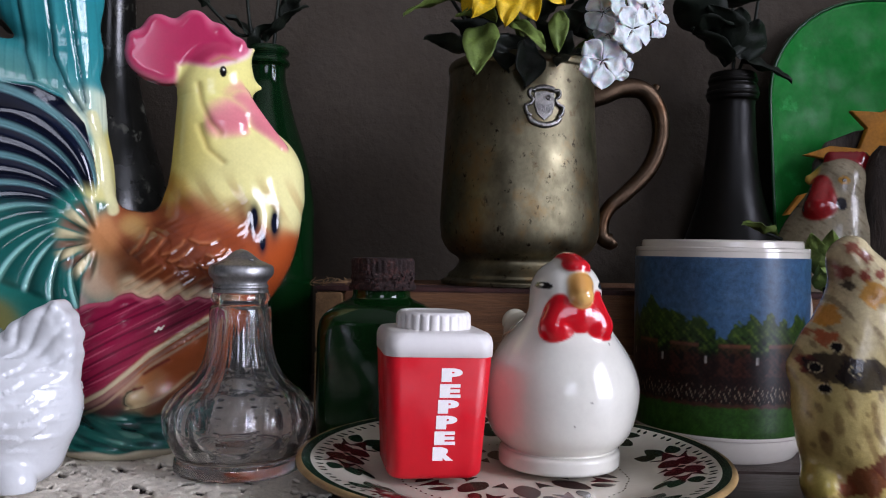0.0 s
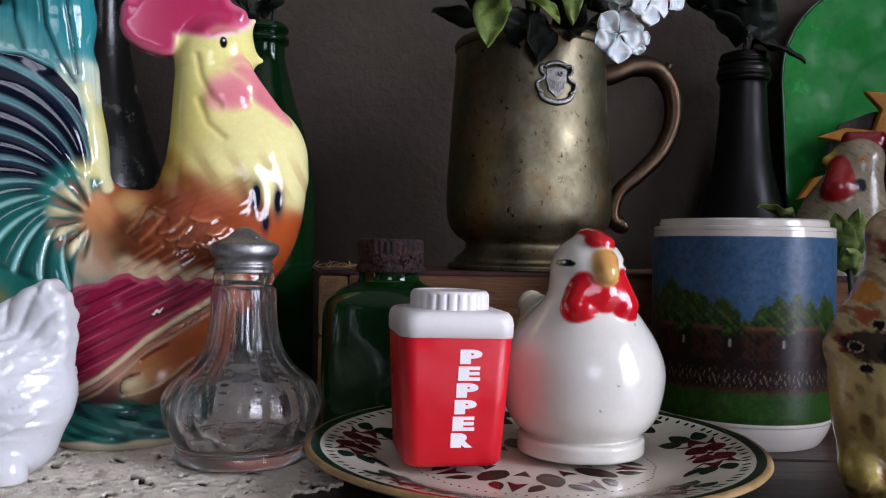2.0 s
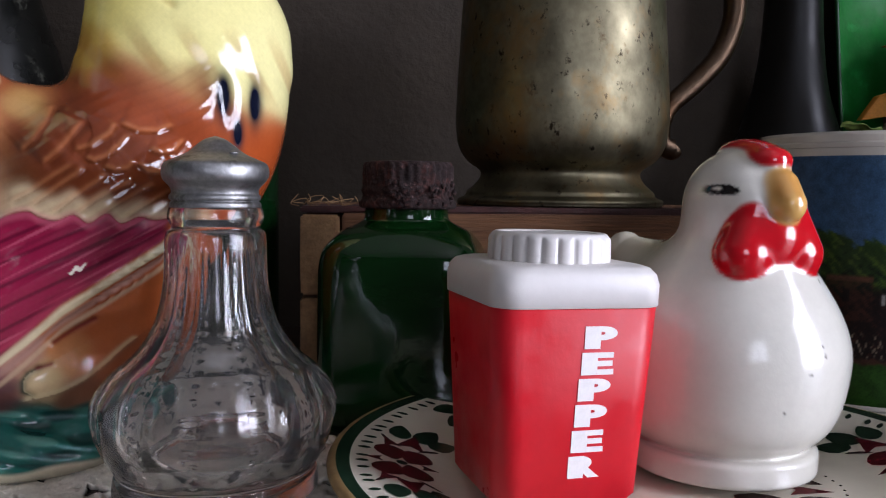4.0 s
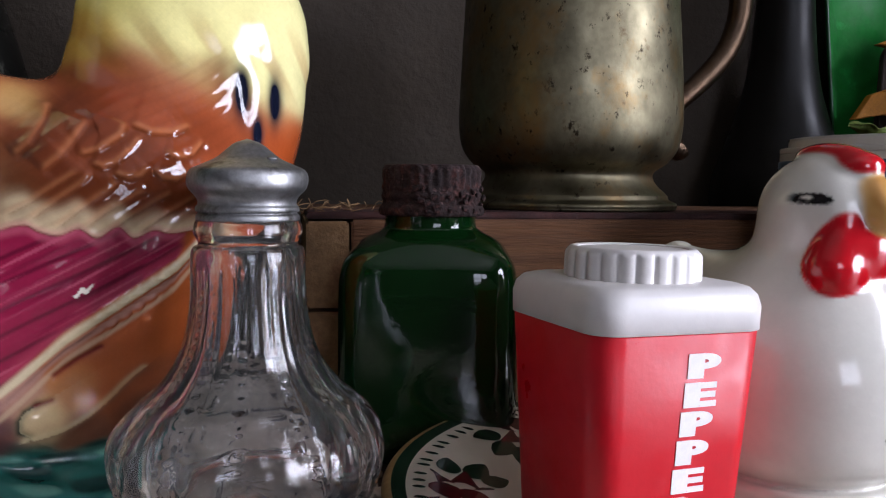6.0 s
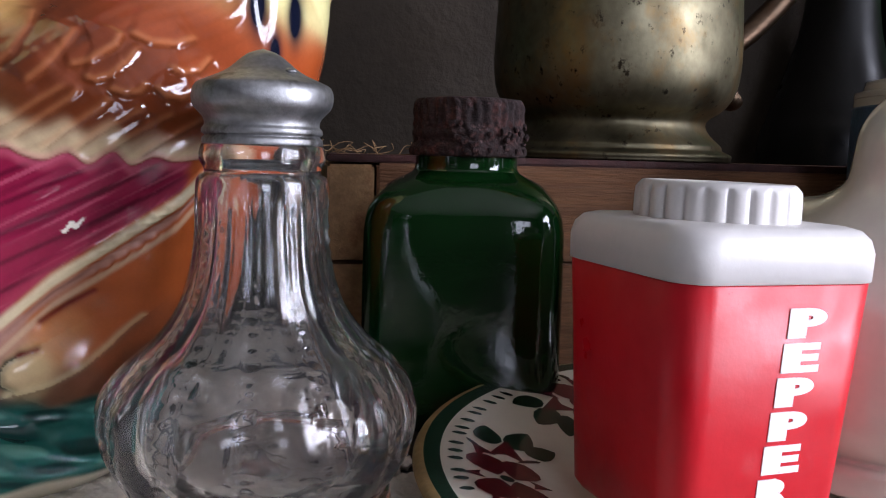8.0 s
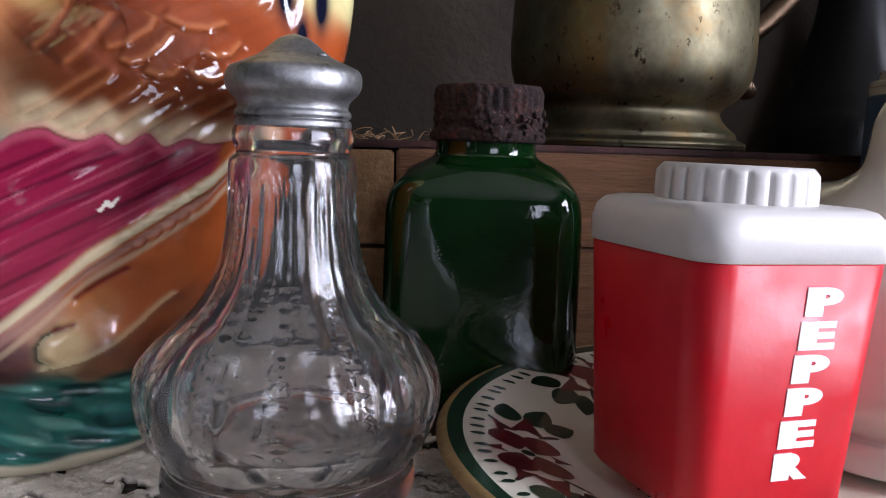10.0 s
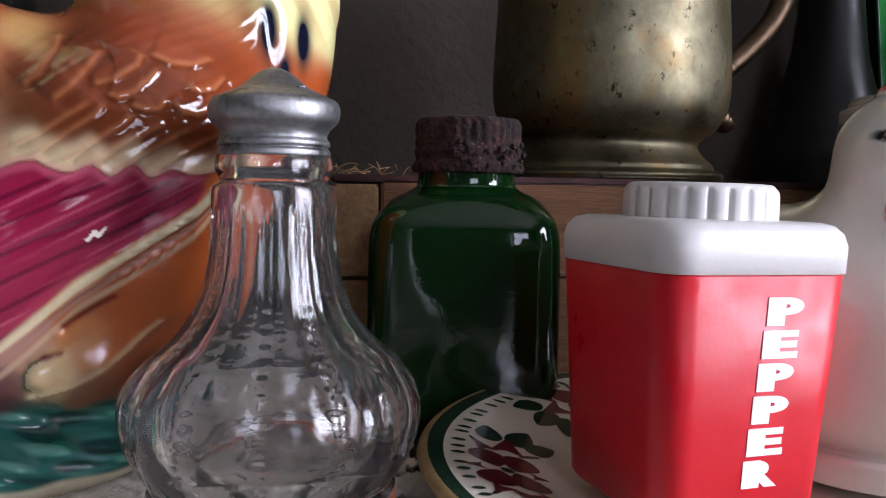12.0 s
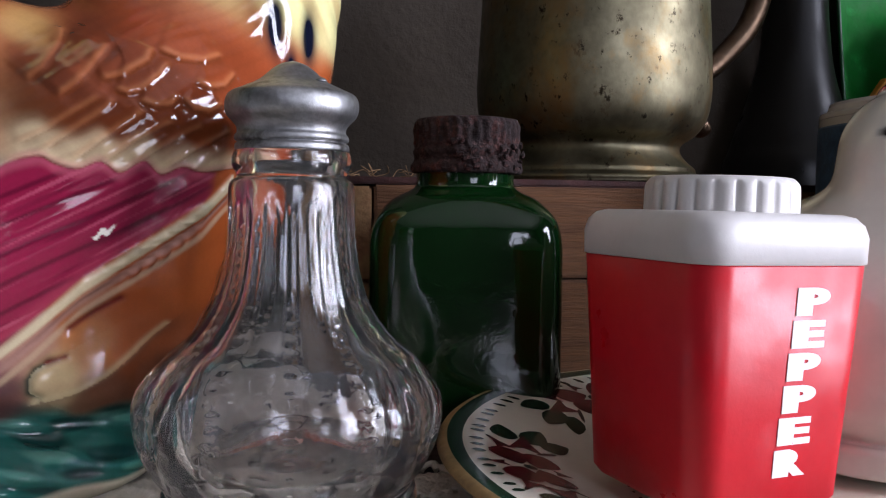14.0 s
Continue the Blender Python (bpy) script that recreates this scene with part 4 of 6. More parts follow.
def stacked(name, rings, mat, seg=10):
    """rings: (height, half width, corner radius), closed at both ends."""
    verts, faces = [], []
    n = 4 * (seg + 1)
    for z, half, corner in rings:
        verts += [(x, y, z) for x, y in soft_square(half, corner, seg)]
    for i in range(len(rings) - 1):
        for j in range(n):
            k = (j + 1) % n
            faces.append((i * n + j, i * n + k, (i + 1) * n + k, (i + 1) * n + j))
    faces.append(tuple(range(n - 1, -1, -1)))
    faces.append(tuple((len(rings) - 1) * n + j for j in range(n)))
    return mesh_of(name, verts, faces, mat)



def pepper_shaker():
    s = thing("pepper_shaker", (-0.0032, 0.3275, 0.0062), 10.5, "red plastic pepper shaker with a white ribbed cap", "pepper shaker", tilt=(0, 1.0))
    part("body", stacked("body", [(0.0, 0.0150, 0.004), (0.0006, 0.0163, 0.0052), (0.0020, 0.0173, 0.0056), (0.020, 0.01828, 0.0058), (0.0440, 0.0196, 0.006), (0.0443, 0.0193, 0.006)], RED_PLASTIC), s, "glossy red plastic")
    part("lid", stacked("lid", [(0.0442, 0.0194, 0.006), (0.0444, 0.0199, 0.006), (0.0490, 0.0200, 0.006), (0.0512, 0.0196, 0.0064), (0.0526, 0.0186, 0.0068), (0.0531, 0.0172, 0.0072), (0.0532, 0.012, 0.006)], WHITE_PLASTIC), s, "white plastic lid")
    rib = lambda A, r, z: r + 0.00042 * step(z, 0.0530, 0.0536) * (1 - step(z, 0.0592, 0.0604)) * step(r, 0.0112, 0.0130) * (np.abs(np.sin(A * 12)) ** 0.5 - 0.5) * 2
    cap = [(0.0138, 0.0520), (0.0138, 0.0535), (0.0138, 0.0560), (0.0137, 0.0590), (0.0134, 0.0602), (0.0126, 0.0608), (0.0114, 0.0606), (0.0110, 0.0604), (0.006, 0.0606), (0.0, 0.0607)]
    c = part("cap", lathe("cap", cap, WHITE_PLASTIC, 192, 5, rib), s, "white ribbed twist cap", pose(0, 0, -0.0012))
    # the word down the front, wide block capitals turned to read upright, heavy at their left
    for i, letter in enumerate("PEPPER"):
        z1 = 0.0405 - i * 0.0057
        curve = bpy.data.curves.new("letter", "FONT")
        curve.body, curve.size, curve.extrude, curve.offset = letter, 0.0068, 0.00004, 0.00035
        tmp = new("letter_shape", curve)
        tmp_me = bpy.data.meshes.new_from_object(tmp.evaluated_get(bpy.context.evaluated_depsgraph_get()))
        bpy.data.objects.remove(tmp)
        bpy.data.curves.remove(curve)
        tmp_me.materials.append(LETTER)
        xs = [v.co.x for v in tmp_me.vertices]
        ys = [v.co.y for v in tmp_me.vertices]
        kx, ky = 0.0076 / (max(xs) - min(xs)), 0.0049 / (max(ys) - min(ys))
        for v in tmp_me.vertices:
            v.co = Vector(((v.co.x - min(xs)) * kx, (v.co.y - min(ys)) * ky, v.co.z))
        half = lambda z: 0.0173 + (z - 0.002) * 0.0023 / 0.042
        x = 0.0004 - 0.00042 * i
        part("letter", tmp_me, s, "white printed capital letter", pose(x, -half(z1 - 0.0049) - 0.00014, z1 - 0.0049, 93.15))
        part("letter_bar", box("letter_bar", (0.0037, 0.0002, 0.0049), LETTER, 0.0), s, "", pose(x + 0.0019, -half(z1 - 0.0049) - 0.00008, z1 - 0.0049, 3.15))
    return s


pepper_shaker()


# ---- white hen shaker ----
def hen_shaker():
    # modelled facing -y
    body_forms = [
        (drum((-0.0015, 0, 0.0022), 0.0238, 0.0032, 0.0014), 0.0008), (ell((-0.001, 0.001, 0.0155), (0.0268, 0.0272, 0.0150)), 0.0008),
        (ell((0, 0.003, 0.0275), (0.0308, 0.032, 0.0228)), 0.008),
        (ell((0, 0.0, 0.0385), (0.0218, 0.0225, 0.0205)), 0.011),
        (rod((-0.001, -0.002, 0.048), (-0.0015, -0.005, 0.0655), 0.0148, 0.0122), 0.009),
        (ell((-0.0020, -0.0055, 0.0668), (0.0126, 0.0140, 0.0125)), 0.006),
        (rod((-0.002, 0.016, 0.036), (-0.009, 0.036, 0.0515), 0.019, 0.0058, 1.0), 0.012),
    ]
    beak = rod((-0.001, -0.0172, 0.0700), (-0.001, -0.0203, 0.0664), 0.0050, 0.0044)
    comb = joined([(ell((-0.001, -0.0135, 0.0768), (0.0056, 0.0055, 0.0036)), 0.002), (ell((-0.001, -0.005, 0.0795), (0.0050, 0.008, 0.0030)), 0.003)])
    wattles = [rod((s * 0.0046 - 0.001, -0.0150, 0.0630), (s * 0.0074 - 0.001, -0.0152, 0.0545), 0.0058, 0.0072, 0.80) for s in (-1, 1)] + [ell((-0.001, -0.0162, 0.0588), (0.0086, 0.0056, 0.0078))]
    forms = body_forms + [(beak, 0.002), (comb, 0.002)] + [(w, 0.0015) for w in wattles]
    f = joined(forms)

    def colour(P, N):
        x, y, z = P.T
        c = np.tile(np.array(srgb(212, 209, 198)), (len(x), 1))
        c = over(c, 0.5 * step(z, 0.040, 0.060) * step(y, -0.004, 0.012), (206, 198, 168))
        # faint darker band painted round the crease above the base
        c = over(c, step(0.006 - np.abs(z - 0.0075), 0, 0.006) * 0.12, (196, 190, 176))
        w = np.min([g(x, y, z) for g in wattles], 0)
        c = over(c, step(0.0009 - w, 0, 0.0005) * step(0.0690 - z, 0, 0.001), (186, 18, 30))
        c = over(c, step(0.0006 - comb(x, y, z), 0, 0.0005), (190, 24, 34))
        c = over(c, step(0.0012 - beak(x, y, z), 0, 0.0012), (212, 166, 96))
        c = over(c, step(0.0004 - beak(x, y, z), 0, 0.0008) * step(z - 0.0665 - 0.001 * np.sin(x * 2000), 0, 0.003), (184, 120, 52))
        for s in (-1, 1):
            ex, ez = x + 0.0018 - s * 0.0114, z - 0.0698 + 60 * (x + 0.0018 - s * 0.0114) ** 2
            near = step(-y - 0.006, 0, 0.003)
            c = over(c, near * step(0.0019 - np.hypot(ex * 0.72, ez * 1.35), 0, 0.0004), (24, 22, 22))
            # pale catchlight painted in each eye
            c = over(c, near * step(0.0007 - np.hypot(ex - s * 0.0006, ez - 0.0002), 0, 0.0004), (226, 220, 206))
        for a, b in ((0.004, 0.034), (0.0045, 0.0318), (-0.006, 0.019), (0.011, 0.048), (0.0, 0.028)):
            c = over(c, 0.8 * step(0.00055 - np.hypot(x - a, z - b), 0, 0.0003) * (y < 0), (52, 44, 36))
        return c

    me = clay("hen_shaker", f, (-0.036, -0.036, -0.001), (0.036, 0.046, 0.089), 0.00062, WHITE_GLAZE, colour)
    return solid("hen_shaker", me, (0.0495, 0.3430, 0.0063), 13, "white glazed ceramic hen shaker with red wattles and tan beak", "shaker")


hen_shaker()


# ---- dinner plate with painted rim ----
PLATE = [(0.0, 0.0064), (0.030, 0.0064), (0.047, 0.0066), (0.0545, 0.0080), (0.060, 0.0100), (0.070, 0.0126), (0.0785, 0.0145), (0.0812, 0.0148), (0.0824, 0.0140), (0.0818, 0.0128),
         (0.074, 0.0098), (0.060, 0.0056), (0.052, 0.0020), (0.049, 0.0), (0.0465, 0.0), (0.0455, 0.0022), (0.030, 0.0030), (0.0, 0.0030)]


def plate():
    s = thing("plate", (0.0290, 0.3345, TOP + 0.0006), 0, "cream china plate with green and maroon painted rim", "plate")
    line = curve_points(PLATE, 5)
    top = line[:int(np.argmax(line[:, 0])) + 1]
    height = lambda r: float(np.interp(r, top[:, 0], top[:, 1]))
    p = part("dish", lathe("dish", PLATE[::-1], [CHINA, CHINA_EDGE, DECOR_GREEN], 160, 5, close=False), s, "glazed cream china with a worn tan edge")
    for f in p.data.polygons:
        r = math.hypot(f.center[0], f.center[1])
        if r > 0.0806 or (r > 0.0795 and f.normal.z < 0) or (f.normal.z < 0 and r > 0.07):
            f.material_index = 1
        elif 0.0772 < r and f.normal.z > 0:
            f.material_index = 2

    def patch(shapes):
        """shapes: outlines in (angle degrees, radius), laid on the dish just above the glaze."""
        verts, faces = [], []
        for outline in shapes:
            cx = sum(a for a, _ in outline) / len(outline)
            cr = sum(r for _, r in outline) / len(outline)
            base = len(verts)
            for a, r in [(cx, cr)] + list(outline):
                verts.append((r * math.cos(radians(a)), r * math.sin(radians(a)), height(r) + 0.00014))
            k = len(outline)
            for i in range(k):
                faces.append((base, base + 1 + i, base + 1 + (i + 1) % k))
        return verts, faces

    def petal(a, r, da, dr, long, wide, k=12, point=1.0):
        """A leaf outline centred at (a, r) whose long axis points along (da, dr), sizes in metres."""
        n = math.hypot(da, dr)
        da, dr = da / n, dr / n
        out = []
        for i in range(k):
            t = 2 * math.pi * i / k
            u, v = long / 2 * math.cos(t), wide / 2 * math.sin(t) * abs(math.sin(t)) ** (0.5 * abs(point)) * (1 - point * 0.45 * math.cos(t))
            out.append((a + math.degrees((u * da - v * dr) / r), r + u * dr + v * da))
        return out

    def triangle(a, r, da, dr, size):
        n = math.hypot(da, dr)
        da, dr = da / n, dr / n
        return [(a + math.degrees((u * da - v * dr) / r), r + u * dr + v * da) for u, v in ((size, 0), (-size * 0.6, size * 0.62), (-size * 0.3, 0), (-size * 0.6, -size * 0.62))]

    green, red, brown = [], [], []
    for i in range(96):
        green.append(petal(i * 3.75 + 0.6 * math.sin(i * 2.3), 0.0742, 0.45, 1, 0.0036, 0.0017, 8, 0.6))
    for i in range(6):
        a = 176 + 60 * i
        for da, dr in ((1, 0.34), (1, -0.34), (-1, 0.34), (-1, -0.34)):
            red.append(petal(a + 4.9 * da, 0.0645 + 0.0076 * dr / 0.34 * 0.42, da, dr * 0.9, 0.0100, 0.0080, 14, -0.8))
        green.append(petal(a, 0.0645, 1, 0, 0.0030, 0.0030, 8, 0))
        for da in (1, -1):
            red.append(triangle(a + da * 0.5, 0.0645 + da * 0.0064, 0.2 * da, da, 0.0030))
            red.append(triangle(a + da * 10.5, 0.0690, da, 0.7, 0.0040))
            red.append(triangle(a + da * 13.4, 0.0640, da, 0.1, 0.0062))
            brown.append(petal(a + da * 12.2, 0.0590, da, -0.9, 0.0072, 0.0012, 8, 0))
            brown.append(petal(a + da * 12.5, 0.0705, da, 0.9, 0.0060, 0.0012, 8, 0))
            green.append(petal(a + da * 18.6, 0.0688, da, 0.32, 0.0096, 0.0062, 12, 0.7))
            green.append(petal(a + da * 21.0, 0.0620, da, -0.10, 0.0114, 0.0064, 12, 0.7))
            green.append(petal(a + da * 19.5, 0.0570, da, -0.55, 0.0098, 0.0054, 12, 0.7))
    for i in range(84):
        brown.append(petal(i * 360 / 84, 0.0440 + 0.0004 * math.sin(i * 5), 1, 0.2, 0.0011, 0.0008, 6, 0))
    for i in range(8):
        a = 45 * i + 8
        brown.append(petal(a, 0.0260, 0, 1, 0.0165, 0.0100, 12, 0.8))
        red.append(triangle(a + 22, 0.0345, 0, 1, 0.0068))
        brown.append(triangle(a + 22, 0.0200, 0, -1, 0.0046))
        brown.append(petal(a + 12, 0.0360, 0.6, 1, 0.0098, 0.0050))
        brown.append(petal(a - 12, 0.0360, -0.6, 1, 0.0098, 0.0050))
    for name, shapes, mat in (("green_brushwork", green, DECOR_GREEN), ("maroon_brushwork", red, DECOR_RED), ("brown_brushwork", brown, DECOR_BROWN)):
        part(name, mesh_of(name, *patch(shapes), mat, smooth=False), s, name.split("_")[0] + " painted flowers and leaves")["kind"] = "stuff"
    return s


plate()


# ---- green glass jar with a rusted cap ----
def green_jar():
    s = thing("green_jar", (-0.0296, 0.4185, TOP), 0, "dark green square glass jar with a rusted iron cap", "jar")

    def square(A, r, z):
        w = 1 - step(z, 0.060, 0.070)
        B = A + radians(12)
        k = (np.abs(np.cos(B)) ** 5 + np.abs(np.sin(B)) ** 5) ** (-1 / 5)
        return r * (1 + w * (1.045 * k / 1.11 - 1))

    jar = [(0.0, 0.001), (0.018, 0.0006), (0.0245, 0.001), (0.0278, 0.004), (0.0285, 0.009), (0.0286, 0.030), (0.0285, 0.047), (0.0282, 0.0545), (0.0266, 0.0600), (0.0222, 0.0650),
           (0.0158, 0.0680), (0.0142, 0.0700), (0.0142, 0.0755), (0.0128, 0.0755), (0.0128, 0.0690), (0.0200, 0.0625), (0.0248, 0.052), (0.0256, 0.030), (0.0250, 0.007), (0.0, 0.005)]
    part("glass_body", lathe("glass_body", jar, GREEN_GLASS, 120, 5, square, close=False), s, "dark green glass, flat sides with rounded corners")
    ribs = lambda A, r, z: r + (0.0003 * np.sin(A * 34) * step(z, 0.0800, 0.0812) * (1 - step(z, 0.0868, 0.088)) + 0.0005 * rough_noise(A * 2, z * 60, 2.2, 1.0) + 0.00035 * rough_noise(A * 8, z * 420, 2.6, 3.0)) * step(r, 0.012, 0.0145)
    cap = [(0.0150, 0.0722), (0.0166, 0.0726), (0.0167, 0.0745), (0.0158, 0.0765), (0.0163, 0.0785), (0.0157, 0.0800), (0.0158, 0.0815), (0.0159, 0.0860), (0.0156, 0.0878), (0.0146, 0.0884), (0.010, 0.0882), (0.0, 0.0884)]
    part("cap", lathe("cap", cap, RUST, 200, 6, ribs), s, "ribbed iron screw cap eaten by rust", pose(0.0004, 0, 0.0030) @ Matrix.Diagonal((0.95, 0.95, 0.965, 1)))
    rnd = random.Random(11)
    for i in range(34):
        a, z = rnd.uniform(-2.1, 0.2), 0.0735 + 0.0075 * rnd.random() ** 1.5
        r = 0.0158 + rnd.uniform(-0.0004, 0.0005)
        flake = box("rust_flake", (rnd.uniform(0.0010, 0.0024), rnd.uniform(0.0007, 0.0013), rnd.uniform(0.0008, 0.0020)), RUST, 0.0002, 0.0005)
        part("rust_flake", flake, s, m=pose(r * math.cos(a), r * math.sin(a), z, rnd.uniform(-30, 30), rnd.uniform(-30, 30), math.degrees(a) + 90))
    return s


green_jar()


# ---- wooden crate under the tankard ----
def crate():
    s = thing("wooden_crate", (0, 0, 0), label="old raw pine crate with stained boards, upside down", category="crate")
    x0, x1, y0, y1 = -0.067, 0.262, 0.4495, 0.5575
    for z0, z1 in ((TOP, 0.0345), (0.0352, 0.0660)):
        part("board", box("board", (x1 - x0 - 0.0155, 0.009, z1 - z0), CRATE, 0.0008, 0.0004, 3), s, m=pose((x0 + x1) / 2 + 0.0075, y0 + 0.0045, z0))
        part("board", box("board", (x1 - x0, 0.009, z1 - z0), CRATE, 0.0008, 0.0004, 3), s, m=pose((x0 + x1) / 2, y1 - 0.0045, z0))
        part("end_board", box("end_board", (0.0145, y1 - y0 - 0.0095, z1 - z0 - 0.0008), ENDGRAIN, 0.0008, 0.0005, 3), s, "sawn pine end grain", m=pose(x0 + 0.0073, (y0 + y1) / 2 - 0.0045, z0))
        part("end_board", box("end_board", (0.012, y1 - y0 - 0.019, z1 - z0), CRATE, 0.0008, 0.0005, 3), s, m=pose(x1 - 0.006, (y0 + y1) / 2, z0))
    for i in range(3):
        part("bottom_board", box("bottom_board", (x1 - x0 - 0.002 * i, 0.0352, 0.0024), STAIN if i == 0 else CRATE, 0.0006, 0.0003, 3), s, "dark red stained thin board" if i == 0 else "", m=pose((x0 + x1) / 2 + 0.001 * i, y0 + 0.018 + 0.036 * i, 0.0662))
    rnd = random.Random(5)
    for i in range(26):
        x, y = x0 + rnd.uniform(-0.001, 0.04), y0 + rnd.uniform(-0.001, 0.03)
        p = [(x, y, 0.0686)]
        for k in range(3):
            p.append((p[-1][0] + rnd.uniform(-0.005, 0.005), p[-1][1] + rnd.uniform(-0.004, 0.004), 0.0686 + rnd.uniform(0.0, 0.0045)))
        part("splinter", tube("splinter", p, [0.00016], ENDGRAIN, 3, 5), s)
    return s


crate()


# ---- brass tankard ----
def tankard():
    x0, y0, z0 = 0.0439, 0.5015, 0.0687
    s = thing("tankard", (x0, y0, z0), 0, "tarnished brass tankard with a scroll handle and crest badge", "tankard")
    outer = [(0.0, 0.0004), (0.030, 0.0), (0.0435, 0.0), (0.0452, 0.0012), (0.0450, 0.0028), (0.0420, 0.0042), (0.0414, 0.0058), (0.0405, 0.0068), (0.0372, 0.0098), (0.0352, 0.0132), (0.0362, 0.0160),
             (0.0412, 0.0195), (0.0452, 0.0258), (0.0466, 0.0350), (0.0463, 0.0480), (0.0450, 0.0700), (0.0434, 0.0980), (0.0424, 0.1180), (0.0421, 0.1228), (0.0430, 0.1240), (0.0432, 0.1262), (0.0424, 0.1280), (0.0415, 0.1288)]
    inner = [(0.0404, 0.1282), (0.0404, 0.118), (0.0430, 0.070), (0.0444, 0.040), (0.038, 0.024), (0.0, 0.020)]
    part("body", lathe("body", outer + inner, BRASS, 144, 5, lambda A, r, z: r + 0.00018 * np.sin(A * 3 + z * 60), close=False), s, "tarnished yellow brass with brown patches and pits")
    h = [(0.0849, 0.5120, 0.1808), (0.0946, 0.5130, 0.1839), (0.1058, 0.5150, 0.1885), (0.1200, 0.5170, 0.1871), (0.1293, 0.5180, 0.1743), (0.1303, 0.5180, 0.1571), (0.1235, 0.5170, 0.1397), (0.1103, 0.5150, 0.1256), (0.0993, 0.5140, 0.1158), (0.0952, 0.5130, 0.1064), (0.0954, 0.5130, 0.0979), (0.1004, 0.5140, 0.0953), (0.1024, 0.5140, 0.0967)]
    h = [(a - x0, b - y0, c - z0) for a, b, c in h]
    handle = part("handle", tube("handle", h, [0.0062, 0.0060, 0.0062, 0.0058, 0.0056, 0.0054, 0.0052, 0.0048, 0.0044, 0.0040, 0.0044, 0.0052, 0.0040], BRASS_HANDLE, 8, 18, 0.8), s, "worn brown scroll handle")
    k = (0.1270, 0.5180, 0.1887)
    k = (k[0] - x0, k[1] - y0, k[2] - z0)
    part("thumb_knob", tube("thumb_knob", [(k[0] - 0.005, k[1], k[2] - 0.005), (k[0] - 0.001, k[1], k[2] - 0.002), (k[0] + 0.001, k[1], k[2] + 0.0022)], [0.003, 0.0022, 0.0026], BRASS_HANDLE, 4, 12), handle)
    # crest badge
    badge = part("badge", box("badge", (0.0001, 0.0001, 0.0001), NICKEL, 0), s, "small silvered crest badge with scrolls", pose(0.0091, -0.0428, 0.0985, -1.6, 0, 12) @ Matrix.Scale(0.82, 4))
    shield = [(-0.0068, 0.0085), (0.0, 0.0097), (0.0068, 0.0085), (0.0070, 0.0010), (0.0052, -0.0055), (0.0, -0.0100), (-0.0052, -0.0055), (-0.0070, 0.0010)]
    part("shield", extrude_outline("shield", shield, 0.0016, NICKEL, 0.0004), badge)
    for i in range(9):
        part("shield_rib", box("shield_rib", (0.0007, 0.0006, 0.0075 - abs(i - 4) * 0.0007), NICKEL, 0.0002), badge, m=pose(-0.005 + i * 0.00125, -0.001, -0.0068 + abs(i - 4) * 0.0009))
    part("roundel", lathe("roundel", [(0.0, 0.0), (0.0008, 0.0003), (0.0016, 0.0008), (0.002, 0.0)], NICKEL, 16, 2), badge, m=pose(0.0025, -0.0008, 0.0055, 90))
    for k in (-1, 1):
        part("scroll", tube("scroll", [(k * 0.0062, -0.0003, 0.0096), (k * 0.0098, -0.0003, 0.0102), (k * 0.0104, -0.0003, 0.0066), (k * 0.0078, -0.0003, 0.0040), (k * 0.0096, -0.0003, 0.0010), (k * 0.0128, -0.0003, -0.0006), (k * 0.0120, -0.0003, -0.0050), (k * 0.0090, -0.0003, -0.0072)], [0.0011, 0.0014, 0.0010, 0.0011, 0.0014, 0.0012], NICKEL, 5, 8), badge)
    part("ribbon", tube("ribbon", [(-0.0112, -0.0004, -0.0070), (-0.0080, -0.0006, -0.0108), (0.0, -0.0008, -0.0130), (0.0080, -0.0006, -0.0108), (0.0112, -0.0004, -0.0070)], [0.0014, 0.0019, 0.0020, 0.0019, 0.0014], NICKEL, 6, 8, 0.5), badge)
    part("ribbon", tube("ribbon", [(-0.0068, -0.0006, 0.0108), (0.0, -0.0008, 0.0122), (0.0068, -0.0006, 0.0108)], [0.0014, 0.0017, 0.0014], NICKEL, 6, 8, 0.5), badge)
    return s


tankard()


